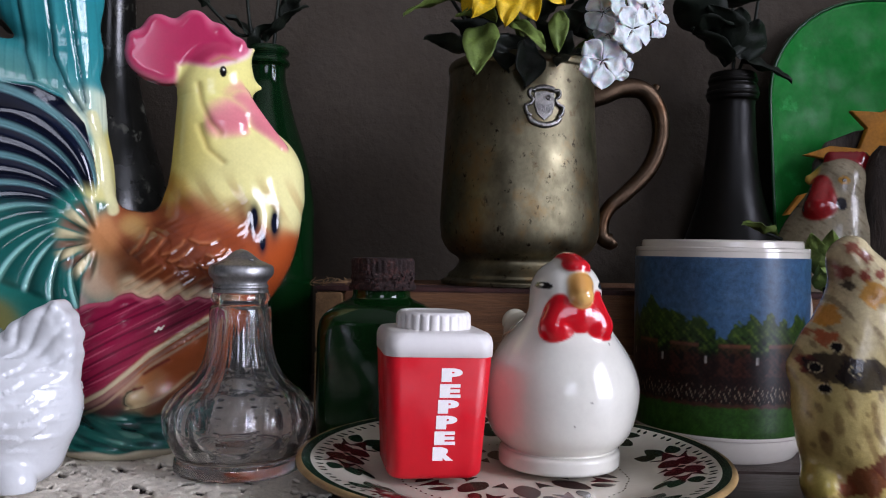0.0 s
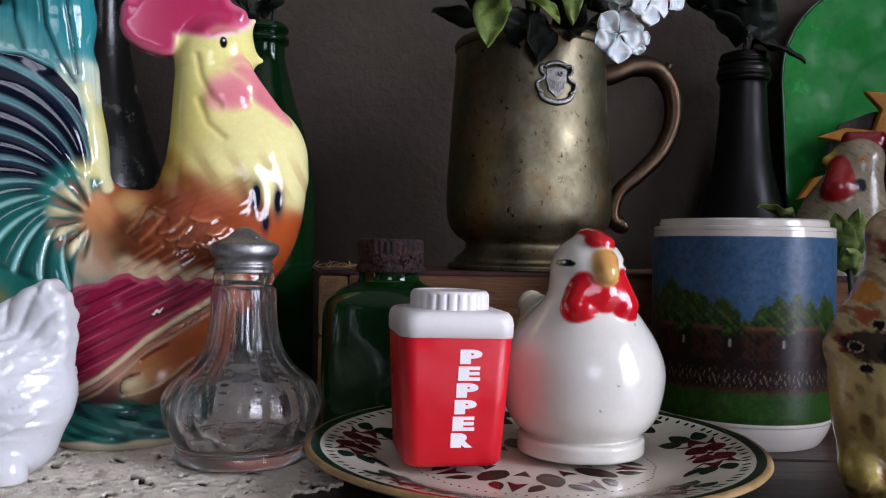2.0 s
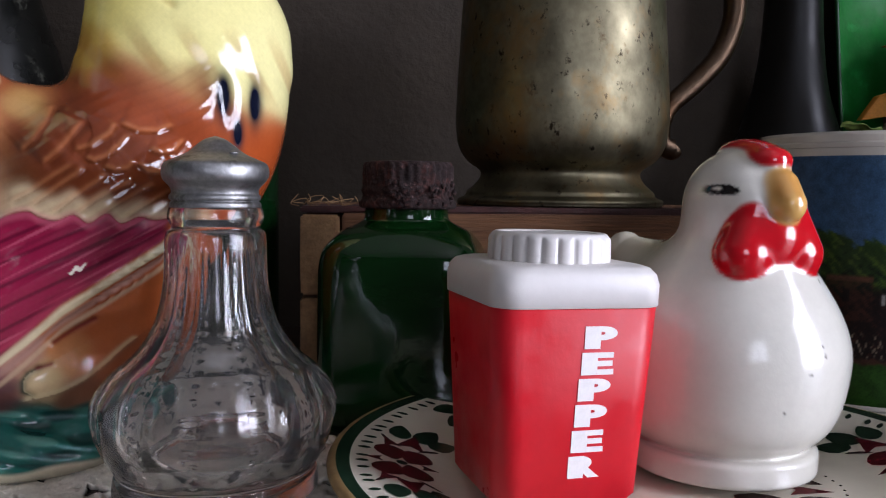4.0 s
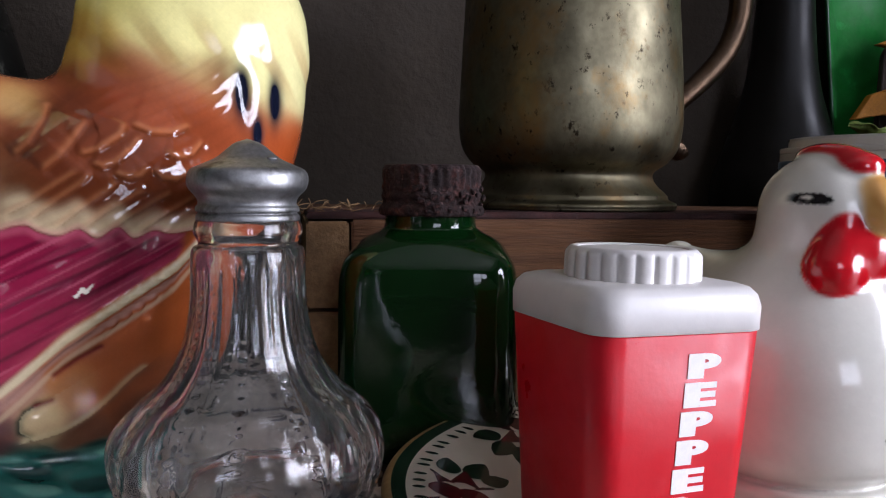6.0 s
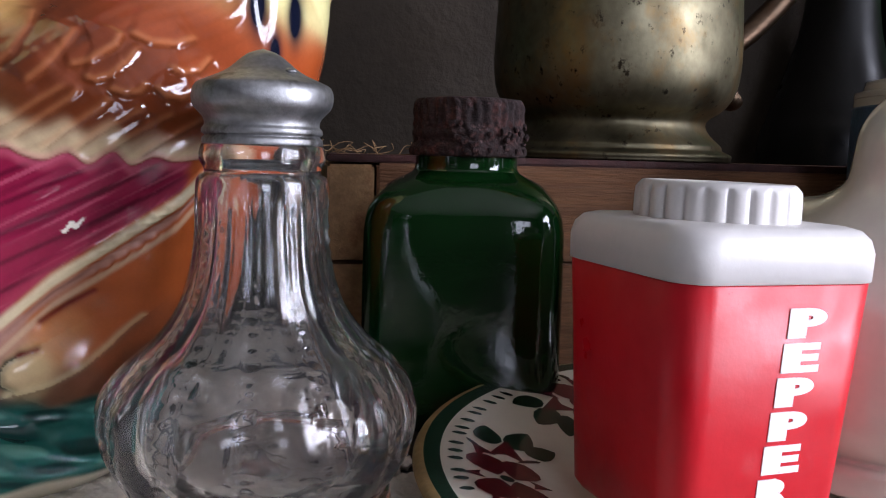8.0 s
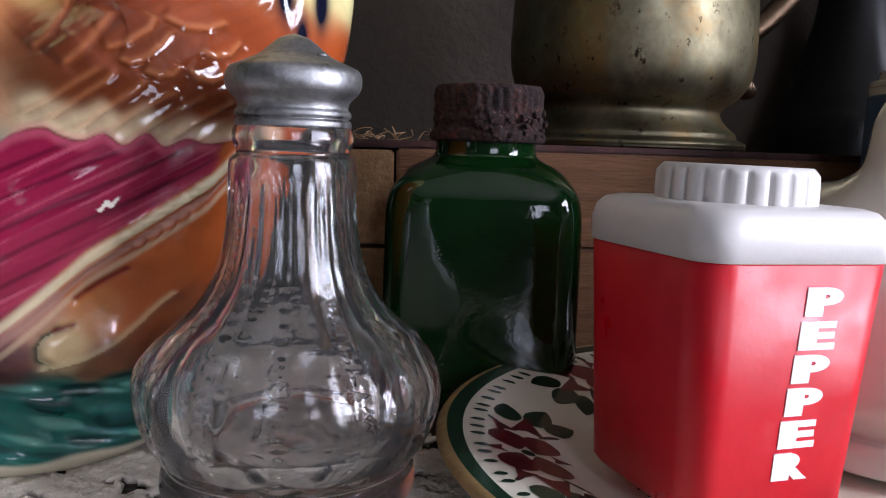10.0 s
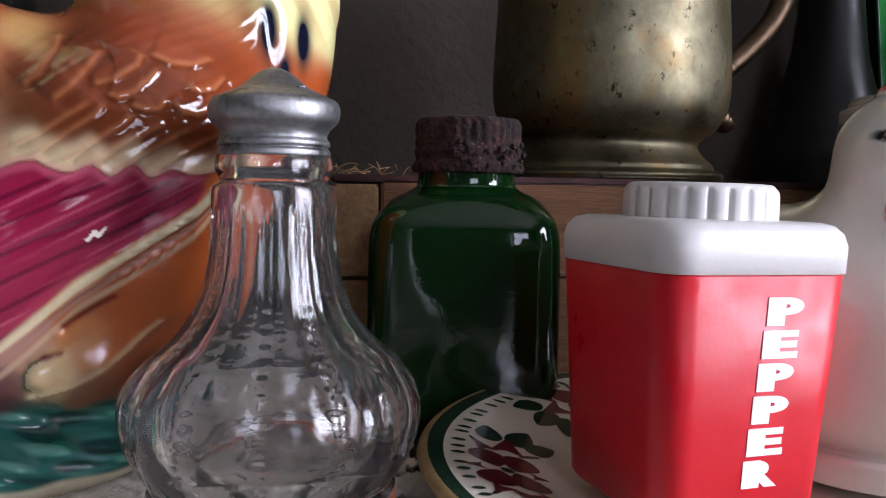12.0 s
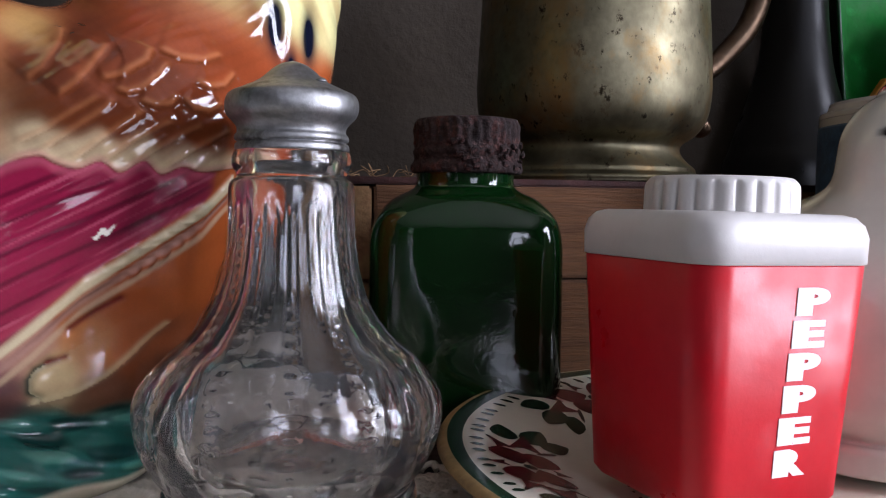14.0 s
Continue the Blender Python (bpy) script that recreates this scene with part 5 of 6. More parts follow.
# ---- stoneware mug with a printed landscape ----
def mug():
    s = thing("mug", (0.1346, 0.4150, TOP), -10, "white stoneware mug printed with trees, coaches and lawn", "mug")
    wall = [(0.0, 0.0012), (0.028, 0.0008), (0.0335, 0.0), (0.0352, 0.0008), (0.0380, 0.0060), (0.0393, 0.0105), (0.0398, 0.0150), (0.0400, 0.0500), (0.0400, 0.0925), (0.0400, 0.0940), (0.0397, 0.0952), (0.0388, 0.0957),
            (0.0376, 0.0952), (0.0369, 0.0930), (0.0366, 0.0150), (0.0330, 0.0060), (0.0, 0.0050)]
    part("cup", lathe("cup", wall, MUG_WHITE, 128, 5, close=False), s, "white glazed stoneware")
    n, m = 420, 150
    A, Z = np.meshgrid(np.linspace(radians(-262), radians(40), n), np.linspace(0.0108, 0.0918, m), indexing="ij")
    r = np.interp(Z, [0.0105, 0.015, 0.05], [0.0393, 0.0398, 0.0400]) + 0.00022
    r[:, 0] -= 0.0004
    r[:, -1] -= 0.0004
    verts = np.stack([r * np.cos(A), r * np.sin(A), Z], -1).reshape(-1, 3)
    i, j = np.meshgrid(np.arange(n - 1), np.arange(m - 1), indexing="ij")
    a = (i * m + j).ravel()
    band = mesh_of("printed_band", verts.tolist(), np.stack([a, a + m, a + m + 1, a + 1], 1).tolist(), MUG_PRINT)
    u, z = (A * 0.04).ravel(), Z.ravel()
    tex = rough_noise(u, z, 900.0, 2.0)
    fine = rough_noise(u, z, 2600.0, 5.0)
    c = np.tile(np.array(srgb(80, 120, 160)), (len(u), 1))
    c = over(c, step(rough_noise(u, z * 2, 160.0, 1.0), 0.1, 0.8) * 0.4, (98, 132, 164))
    tree_top = 0.0555 + 0.0165 * np.abs(np.sin(u * 58 + 0.9)) ** 0.5 * (0.8 + 0.2 * np.sin(u * 37)) + 0.004 * rough_noise(u, z * 0, 420.0, 1.0) + 0.0018 * tex
    tree = step(tree_top - z, 0, 0.0012)
    c = over(c, tree, (54, 82, 32))
    c = over(c, tree * step(tex + 0.6 * fine, 0.1, 0.9), (96, 120, 42))
    c = over(c, tree * step(-tex - 0.5 * fine + (0.056 - z) * 90, 0.0, 0.9), (20, 30, 16))
    dark = step(0.0505 + 0.002 * tex - z, 0, 0.003)
    c = over(c, dark, (36, 22, 20))
    c = over(c, dark * step(fine + 0.5 * tex, 0.25, 0.8) * 0.7, (84, 44, 34))
    for k in range(-3, 3):
        uc = -0.0620 + k * 0.0215 + 0.002 * math.sin(k * 3)
        coach = step(0.0070 - np.abs(u - uc), 0, 0.0006) * step(0.0075 - np.abs(z - 0.0465), 0, 0.0008)
        c = over(c, coach * 0.85 * step(fine + tex, -0.9, 0.5), (84, 46, 34))
        c = over(c, coach * step(z, 0.0515, 0.0525), (126, 80, 58))
        c = over(c, step(0.0011 - np.abs(u - uc + 0.0008), 0, 0.0004) * step(0.0022 - np.abs(z - 0.0475), 0, 0.0005), (26, 18, 18))
        c = over(c, step(0.0008 - np.abs(u - uc - 0.0098), 0, 0.0004) * step(0.002 - np.abs(z - 0.0465), 0, 0.0008), (206, 198, 190))
    specks = step(0.0042 - np.abs(z - 0.0315 - 0.0008 * tex), 0, 0.0015) * step(rough_noise(u * 1.6, z * 0.6, 1900.0, 7.0), 0.28, 0.7)
    c = over(c, specks * 0.8, (196, 176, 150))
    lawn = step(0.0262 + 0.0006 * tex - z, 0, 0.001)
    c = over(c, step(0.0278 + 0.0008 * tex - z, 0, 0.001), (92, 56, 44))
    c = over(c, lawn, (58, 102, 36))
    c = over(c, lawn * step(fine, 0.0, 0.7) * 0.5, (40, 78, 28))
    paint(band, c * 0.6)
    part("printed_band", band, s, "printed band with blue sky, trees, coaches and lawn")
    loop = [(0.0385, 0, 0.080), (0.052, 0, 0.082), (0.066, 0, 0.072), (0.068, 0, 0.052), (0.060, 0, 0.034), (0.046, 0, 0.024), (0.0385, 0, 0.025)]
    part("handle", tube("handle", loop, [0.0062, 0.0054, 0.0052, 0.0052, 0.0052, 0.0056, 0.0062], MUG_WHITE, 6, 16, 1.25), s, m=pose(0, 0, 0, 0, 0, 45))
    return s


mug()

# ---- white hen with a fanned tail, on the doily ----
def white_hen():
    cx, cy, cz = (-0.1623, 0.3270, 0.0307)
    L = lambda p, y=0.0: (p[0] - cx, y, p[2] - cz)
    F = lambda p, r: (p[0] - cx, p[2] - cz, r)
    tail = slab([F((-0.1544, 0.3270, 0.0510), 0.0130), F((-0.1481, 0.3270, 0.0578), 0.0105), F((-0.1450, 0.3270, 0.0525), 0.0098), F((-0.1457, 0.3270, 0.0439), 0.0110), F((-0.1517, 0.3270, 0.0405), 0.0150), F((-0.1483, 0.3270, 0.0331), 0.0110), F((-0.1448, 0.3270, 0.0652), 0.0052), F((-0.1410, 0.3270, 0.0601), 0.0054), F((-0.1394, 0.3270, 0.0539), 0.0052),
                 F((-0.1393, 0.3270, 0.0476), 0.0052), F((-0.1407, 0.3270, 0.0414), 0.0052), F((-0.1434, 0.3270, 0.0349), 0.0050)], 0.0075, 0.0040)
    forms = [
        (ell(L((-0.1698, 0.3270, 0.0294)), (0.0330, 0.0230, 0.0235), -8), 0.01),
        (tail, 0.005),
        (ell(L((-0.1568, 0.3270, 0.0243)), (0.0150, 0.0170, 0.0210), 10), 0.010),
        (rod(L((-0.1819, 0.3270, 0.0410)), L((-0.1914, 0.3270, 0.0667)), 0.0165, 0.0125), 0.010),
        (ell(L((-0.1928, 0.3270, 0.0731)), (0.0140, 0.0120, 0.0130)), 0.006),
        (rod(L((-0.2041, 0.3270, 0.0718)), L((-0.2101, 0.3270, 0.0696)), 0.0042, 0.001), 0.004),
        (slab([F((-0.1935, 0.3270, 0.0869), 0.006), F((-0.1881, 0.3270, 0.0861), 0.006), F((-0.1989, 0.3270, 0.0846), 0.005)], 0.003, 0.002), 0.003),
        (ell(L((-0.1619, 0.3270, 0.0060)), (0.0170, 0.0180, 0.0100)), 0.008),
        (ell(L((-0.1791, 0.3270, 0.0035)), (0.0240, 0.0180, 0.0100)), 0.008),
        (ell(L((-0.1542, 0.3270, 0.0012), -0.0130), (0.0080, 0.0070, 0.0085)), 0.002),
        (ell(L((-0.1747, 0.3270, -0.0008), -0.0140), (0.0115, 0.0080, 0.0090)), 0.002),
    ]
    f = joined(forms)
    floor_z = TOP + 0.0022 - cz
    g = lambda X, Y, Z: np.maximum(f(X, Y, Z), floor_z - Z)

    def relief(P, N):
        x, y, z = P.T
        t = step(-tail(x, y, z), -0.003, 0.001)
        a = np.arctan2(z - L((-0.1581, 0.3270, 0.0350))[2], x - L((-0.1581, 0.3270, 0.0350))[0])
        side = step(np.abs(N[:, 1]), 0.2, 0.6)
        d = t * side * 0.0015 * (np.abs(np.sin(a * 10.5)) ** 0.6 - 0.6)
        back, across = feather_rows(x * 0.8 + z * 0.35, z * 0.9 - x * 0.2, 0.0078, 0.0056)
        d += (1 - t) * side * step(z, floor_z + 0.012, floor_z + 0.02) * 0.0009 * (0.6 - back)
        return d

    def colour(P, N):
        x, y, z = P.T
        c = np.tile(np.array(srgb(202, 203, 204)), (len(x), 1))
        k = L((-0.1660, 0.3270, -0.0055))
        return over(c, 0.6 * step(0.004 - np.hypot(x - k[0], z - k[2]), 0, 0.004) * step(rough_noise(x, z, 1500.0), 0.0, 0.6), (176, 130, 60))

    me = clay("hen_figurine", g, (-0.060, -0.026, floor_z - 0.002), (0.034, 0.026, 0.075), 0.00085, WHITE_GLAZE, colour, relief)
    return solid("hen_figurine", me, (cx, cy, cz), 0, "white glazed ceramic hen with a fanned scalloped tail", "figurine")


white_hen()


# ---- worn painted shaker figure beside the plate ----
def worn_figure():
    cx, cy = (0.1452, 0.3080, 0.0398)[:2]
    L = lambda p, y=0.0: (p[0] - cx, y, p[2])
    forms = [
        (ell(L((0.1448, 0.3080, 0.0388)), (0.0185, 0.0170, 0.0270), -4), 0.01),
        (ell(L((0.1472, 0.3080, 0.0639)), (0.0130, 0.0140, 0.0240), -12), 0.012),
        (ell(L((0.1444, 0.3080, 0.0888)), (0.0068, 0.0075, 0.0080), -30), 0.006),
        (ell(L((0.1505, 0.3080, 0.0800)), (0.0090, 0.0100, 0.0090)), 0.006),
        (ell(L((0.1530, 0.3080, 0.0756), -0.008), (0.0058, 0.0050, 0.0060)), 0.003),
        (rod(L((0.1291, 0.3080, 0.0495)), L((0.1329, 0.3080, 0.0596)), 0.0050, 0.0040), 0.006),
        (ell(L((0.1348, 0.3080, 0.0096), -0.004), (0.0068, 0.0080, 0.0075)), 0.004),
        (rod(L((0.1495, 0.3080, 0.0199), -0.004), L((0.1514, 0.3080, 0.0055), -0.006), 0.0120, 0.0100), 0.006),
        (rod(L((0.1426, 0.3080, 0.0198), 0.006), L((0.1438, 0.3080, 0.0048), 0.006), 0.0100, 0.0110), 0.008),
        (ell(L((0.1569, 0.3080, 0.0521)), (0.0120, 0.0150, 0.0200)), 0.008),
    ]
    f = joined(forms)
    g = lambda X, Y, Z: np.maximum(f(X, Y, Z), TOP + 0.0005 - Z)
    top_marks = [(L((0.1405, 0.3080, 0.0838)), 0.0030, (120, 36, 26)), (L((0.1455, 0.3080, 0.0825)), 0.0026, (120, 36, 26)), (L((0.1504, 0.3080, 0.0830)), 0.0024, (120, 36, 26)), (L((0.1433, 0.3080, 0.0918)), 0.0030, (130, 50, 34)),
                 (L((0.1473, 0.3080, 0.0889)), 0.0026, (110, 36, 26)), (L((0.1405, 0.3080, 0.0788)), 0.0022, (40, 26, 22)), (L((0.1475, 0.2980, 0.0761)), 0.0048, (196, 140, 58)), (L((0.1341, 0.2980, 0.0689)), 0.0044, (206, 142, 54)),
                 (L((0.1312, 0.2980, 0.0723)), 0.0020, (140, 70, 30)), (L((0.1333, 0.2980, 0.0611)), 0.0032, (166, 84, 46)), (L((0.1284, 0.2980, 0.0626)), 0.0026, (150, 80, 50))]
    low_marks = [(L((0.1345, 0.2920, 0.0510)), 0.0085, (34, 24, 22)), (L((0.1430, 0.2920, 0.0493)), 0.0090, (30, 22, 20)), (L((0.1279, 0.2920, 0.0518)), 0.0034, (116, 50, 38)), (L((0.1291, 0.3080, 0.0515)), 0.0030, (40, 28, 26)),
                 (L((0.1456, 0.2960, 0.0132)), 0.0060, (110, 52, 30)), (L((0.1513, 0.2960, 0.0191)), 0.0050, (90, 40, 30)), (L((0.1400, 0.2960, 0.0096)), 0.0035, (120, 60, 36)), (L((0.1312, 0.3000, 0.0118)), 0.0060, (176, 158, 80))]

    def colour(P, N):
        x, y, z = P.T
        c = blend_spots(x, z, [((0.0, 0.08), 0.03, (204, 188, 148)), ((-0.012, 0.04), 0.014, (180, 158, 78)), ((0.0, 0.03), 0.014, (196, 176, 116)), ((0.0, 0.01), 0.012, (186, 160, 86))])
        jag = 0.0011 * rough_noise(x, z, 1300.0, 2.0)
        c = over(c, 0.55 * step(rough_noise(x * 1.6, z * 0.7, 330.0, 3.0), 0.22, 0.6), (96, 62, 38))
        c = over(c, 0.5 * step(rough_noise(x * 1.3, z * 0.8, 610.0, 8.0), 0.35, 0.7), (70, 34, 26))
        for (a, _, b), r, rgb in top_marks + low_marks:
            c = over(c, step(r - np.hypot(x - a, (z - b) * (1.5 if rgb[0] < 40 else 1.0)) + jag, 0, 0.0012) * 0.92 * step(-y, -0.012, -0.004), rgb)
        for a, _, b in (L((0.1355, 0.2920, 0.0582)), L((0.1298, 0.2920, 0.0507)), L((0.1398, 0.2920, 0.0507)), L((0.1318, 0.2920, 0.0439))):
            c = over(c, step(0.0020 - np.hypot(x - a, z - b), 0, 0.0004) * (y < 0), (206, 190, 150))
            c = over(c, step(0.0017 - np.hypot(x - a, z - b), 0, 0.0003) * (y < 0), (8, 6, 6))
        return c

    def relief(P, N):
        x, y, z = P.T
        return 0.00025 * rough_noise(x * 0.7, z * 0.5 + y * 0.4, 260.0, 1.0)

    me = clay("worn_ceramic_figurine", g, (-0.030, -0.024, TOP - 0.002), (0.036, 0.024, 0.104), 0.0008, OLD_GLAZE, colour, relief)
    return solid("worn_ceramic_figurine", me, (cx, cy, 0), 0, "worn cream ceramic shaker figurine with brown and orange paint", "figurine")


worn_figure()


# ---- small painted bird behind the mug ----
def painted_bird():
    cx, cy, cz = (0.2266, 0.5000, 0.1000)
    L = lambda p, y=0.0: (p[0] - cx, y, p[2])
    red_parts = [rod(L((0.2195, 0.5000, 0.1277), -0.006), L((0.2164, 0.5000, 0.1170), -0.010), 0.0072, 0.0098, 0.8)]
    comb = joined([(rod(L((0.2271, 0.5000, 0.1457)), L((0.2397, 0.5000, 0.1439)), 0.0050, 0.0078, 0.9), 0.003), (rod(L((0.2407, 0.5000, 0.1433)), L((0.2459, 0.5000, 0.1285)), 0.0078, 0.0060, 0.9), 0.003)])
    beak = rod(L((0.2234, 0.5000, 0.1357)), L((0.2141, 0.5000, 0.1336)), 0.0062, 0.0030)
    forms = [(ell((-0.002, 0.004, 0.062), (0.034, 0.028, 0.060)), 0.01), (rod(L((0.2291, 0.5000, 0.1067)), L((0.2314, 0.5000, 0.1299)), 0.0180, 0.0140), 0.015), (ell(L((0.2313, 0.5000, 0.1325)), (0.0140, 0.0125, 0.0140)), 0.006),
             (beak, 0.003), (comb, 0.002), (red_parts[0], 0.003), (ell((0.004, 0.004, 0.004), (0.026, 0.024, 0.008)), 0.006)]
    f = joined(forms)
    g = lambda X, Y, Z: np.maximum(f(X, Y, Z), TOP + 0.0005 - Z)

    def colour(P, N):
        x, y, z = P.T
        c = np.tile(np.array(srgb(160, 148, 122)), (len(x), 1))
        c = over(c, 0.5 * step(rough_noise(x, z, 900.0, 1.0), 0.25, 0.8), (96, 76, 48))
        c = over(c, step(0.0016 - beak(x, y, z), 0, 0.001), (196, 158, 70))
        c = over(c, step(0.0016 - red_parts[0](x, y, z), 0, 0.001), (150, 18, 22))
        c = over(c, step(0.0018 - comb(x, y, z), 0, 0.001), (138, 14, 24))
        e = L((0.2273, 0.4900, 0.1323))
        c = over(c, step(0.0034 - np.hypot(x - e[0], (z - e[2]) * 1.4), 0, 0.0006) * (y < 0), (206, 150, 60))
        c = over(c, step(0.0014 - np.hypot(x - e[0], z - e[2]), 0, 0.0005) * (y < 0), (20, 16, 14))
        k = L((0.2249, 0.4900, 0.1186))
        c = over(c, step(0.0044 - np.hypot((x - k[0]) * 1.3, z - k[2]), 0, 0.001) * (y < 0) * (x > k[0] - 0.004), (26, 26, 36))
        return c

    me = clay("bird_figurine", g, (-0.036, -0.036, TOP - 0.002), (0.042, 0.038, 0.150), 0.0010, OLD_GLAZE, colour)
    return solid("bird_figurine", me, (cx, cy, 0), 0, "painted cream bird figurine with red comb and wattle", "figurine")


painted_bird()


# ---- bottles with dark silk stems ----
def bottle(label, at, profile, mat, rings=()):
    s = thing("bottle", at, 0, label, "bottle")
    wall = 0.0026
    inside = [(max(r - wall, 0.003), z) for r, z in profile[2:]][::-1] + [(0.0, profile[2][1] + 0.004)]
    part("glass_body", lathe("glass_body", profile + inside, mat, 72, 5, close=False), s)
    for r, z in rings:
        bead = [(r + 0.0014 * math.cos(t), z + 0.0020 * math.sin(t)) for t in np.linspace(0, 2 * math.pi, 13)]
        part("neck_ring", lathe("neck_ring", bead, mat, 72, 1, close=False, smooth_line=False), s)
    return s


gx, rx, lx = (-0.1128, 0.5300, 0.1371)[0], (0.1970, 0.5860, 0.1866)[0], (-0.2211, 0.5550, 0.1749)[0]
bottle("tall green glass bottle holding dark stems", (gx, 0.53, TOP), [(0.0, 0.004), (0.026, 0.001), (0.0300, 0.003), (0.0306, 0.010), (0.0306, 0.105), (0.0290, 0.128), (0.0240, 0.152), (0.0178, 0.172), (0.0136, 0.188), (0.0118, 0.196), (0.0114, 0.204), (0.0126, 0.2055), (0.0126, 0.2095), (0.0112, 0.211), (0.0122, 0.2125), (0.0122, 0.2160), (0.0112, 0.2175)], BOTTLE_GREEN, ((0.0126, 0.2075), (0.0122, 0.2143)))
bottle("near-black glass bottle holding dark leaves", (rx, 0.5980 - 0.012, TOP), [(0.0, 0.010), (0.030, 0.001), (0.0360, 0.003), (0.0368, 0.010), (0.0365, 0.078), (0.0320, 0.098), (0.0262, 0.116), (0.0200, 0.138), (0.0168, 0.162), (0.0152, 0.186), (0.0150, 0.197), (0.0168, 0.1995), (0.0170, 0.2065), (0.0156, 0.2095), (0.0158, 0.214), (0.0146, 0.2175)], BOTTLE_DARK, ((0.0164, 0.2030), (0.0152, 0.2120)))
bottle("tall dusty black glass bottle behind the rooster", (lx, 0.555, TOP), [(0.0, 0.010), (0.036, 0.001), (0.0420, 0.003), (0.0425, 0.010), (0.0425, 0.075), (0.0400, 0.110), (0.0330, 0.140), (0.0245, 0.170), (0.0175, 0.200), (0.0150, 0.225), (0.0145, 0.290), (0.0170, 0.292), (0.0170, 0.302), (0.0150, 0.304)], BOTTLE_DUSTY, ((0.0165, 0.297),))


def spray(label, base, stems, leaves, leaf_mat=LEAF_DARK):
    """Stems from a bottle's mouth with broad leaves: leaves are rows of (root, tip, width, spin)."""
    s = thing("leaf_spray", (0, 0, 0), 0, label, "artificial plant")
    for p in stems:
        part("stem", tube("stem", [base] + p, [0.0014, 0.0010], LEAF_DARK, 5, 7), s)
    for i, (a, b, w, spin) in enumerate(leaves):
        way = Vector(b) - Vector(a)
        part("leaf", blade("leaf", way.length, w, leaf_mat, 0.5, 0.25, 1.2, 0.004, seed=i), s, m=aim(a, way + Vector((0, 0, way.length * 0.22)), spin))
    return s


spray("dark green silk leaves standing in the green bottle", (gx, 0.53, 0.15),
      [[(gx + 0.004, 0.53, 0.215), (-0.1080, 0.5300, 0.2292), (-0.1044, 0.5300, 0.2646)], [(gx - 0.004, 0.53, 0.215), (-0.1231, 0.5300, 0.2218), (-0.1285, 0.5300, 0.2642)], [(gx - 0.003, 0.53, 0.215), (-0.1307, 0.5250, 0.2204), (-0.1488, 0.5200, 0.2379)]],
      [((-0.1142, 0.5300, 0.2167), (-0.0894, 0.5200, 0.2406), 0.020, 20), ((-0.1213, 0.5300, 0.2183), (-0.1362, 0.5250, 0.2344), 0.016, -30), ((-0.1020, 0.5300, 0.2292), (-0.0935, 0.5300, 0.2541), 0.018, 60), ((-0.1247, 0.5300, 0.2112), (-0.1098, 0.5250, 0.2313), 0.013, 10), ((-0.1488, 0.5200, 0.2362), (-0.1577, 0.5200, 0.2500), 0.012, 0)])
spray("broad dark silk leaves standing in the black bottle", (rx, 0.586, 0.15),
      [[(rx, 0.586, 0.212), (0.1976, 0.5860, 0.2413), (0.1909, 0.5800, 0.2860)], [(rx + 0.004, 0.586, 0.212), (0.2072, 0.5800, 0.2360), (0.2105, 0.5750, 0.2693)]],
      [((0.1998, 0.5800, 0.2197), (0.2300, 0.5650, 0.2055), 0.026, 15), ((0.2044, 0.5800, 0.2205), (0.2048, 0.5700, 0.2486), 0.030, 10), ((0.1902, 0.5800, 0.2172), (0.1660, 0.5650, 0.2429), 0.032, -20), ((0.1824, 0.5750, 0.2382), (0.1474, 0.5600, 0.2599), 0.036, 30),
       ((0.1903, 0.5750, 0.2268), (0.1735, 0.5600, 0.2565), 0.034, 0), ((0.1942, 0.5750, 0.2231), (0.1902, 0.5650, 0.2545), 0.030, 30), ((0.1730, 0.5700, 0.2520), (0.2069, 0.5600, 0.2608), 0.034, -10), ((0.1638, 0.5700, 0.2366), (0.1887, 0.5600, 0.2418), 0.036, 5)])
spray("single small green leaf lying by the mug", (0.2002, 0.5000, 0.0969), [[(0.1936, 0.5000, 0.1001), (0.1869, 0.5000, 0.1026)]], [((0.1962, 0.5000, 0.0995), (0.1743, 0.5000, 0.1084), 0.010, 20)], LEAF)
spray("small green leaf sprig behind the worn figurine", (0.1891, 0.4200, 0.0595), [[(0.1874, 0.4200, 0.0760), (0.1877, 0.4200, 0.0926)]],
      [((0.1860, 0.4200, 0.0760), (0.1793, 0.4150, 0.1021), 0.013, 10), ((0.1880, 0.4200, 0.0761), (0.1872, 0.4100, 0.1040), 0.012, -20), ((0.1903, 0.4200, 0.0706), (0.1774, 0.4100, 0.0844), 0.012, 40)], LEAF)
spray("dark silk leaves high beside the rooster", (lx - 0.02, 0.55, 0.20), [[(-0.2704, 0.5500, 0.2359), (-0.2857, 0.5500, 0.2615)]], [((-0.2776, 0.5500, 0.2247), (-0.2982, 0.5400, 0.2471), 0.05, 20), ((-0.2705, 0.5500, 0.2396), (-0.2876, 0.5400, 0.2654), 0.05, 0)])


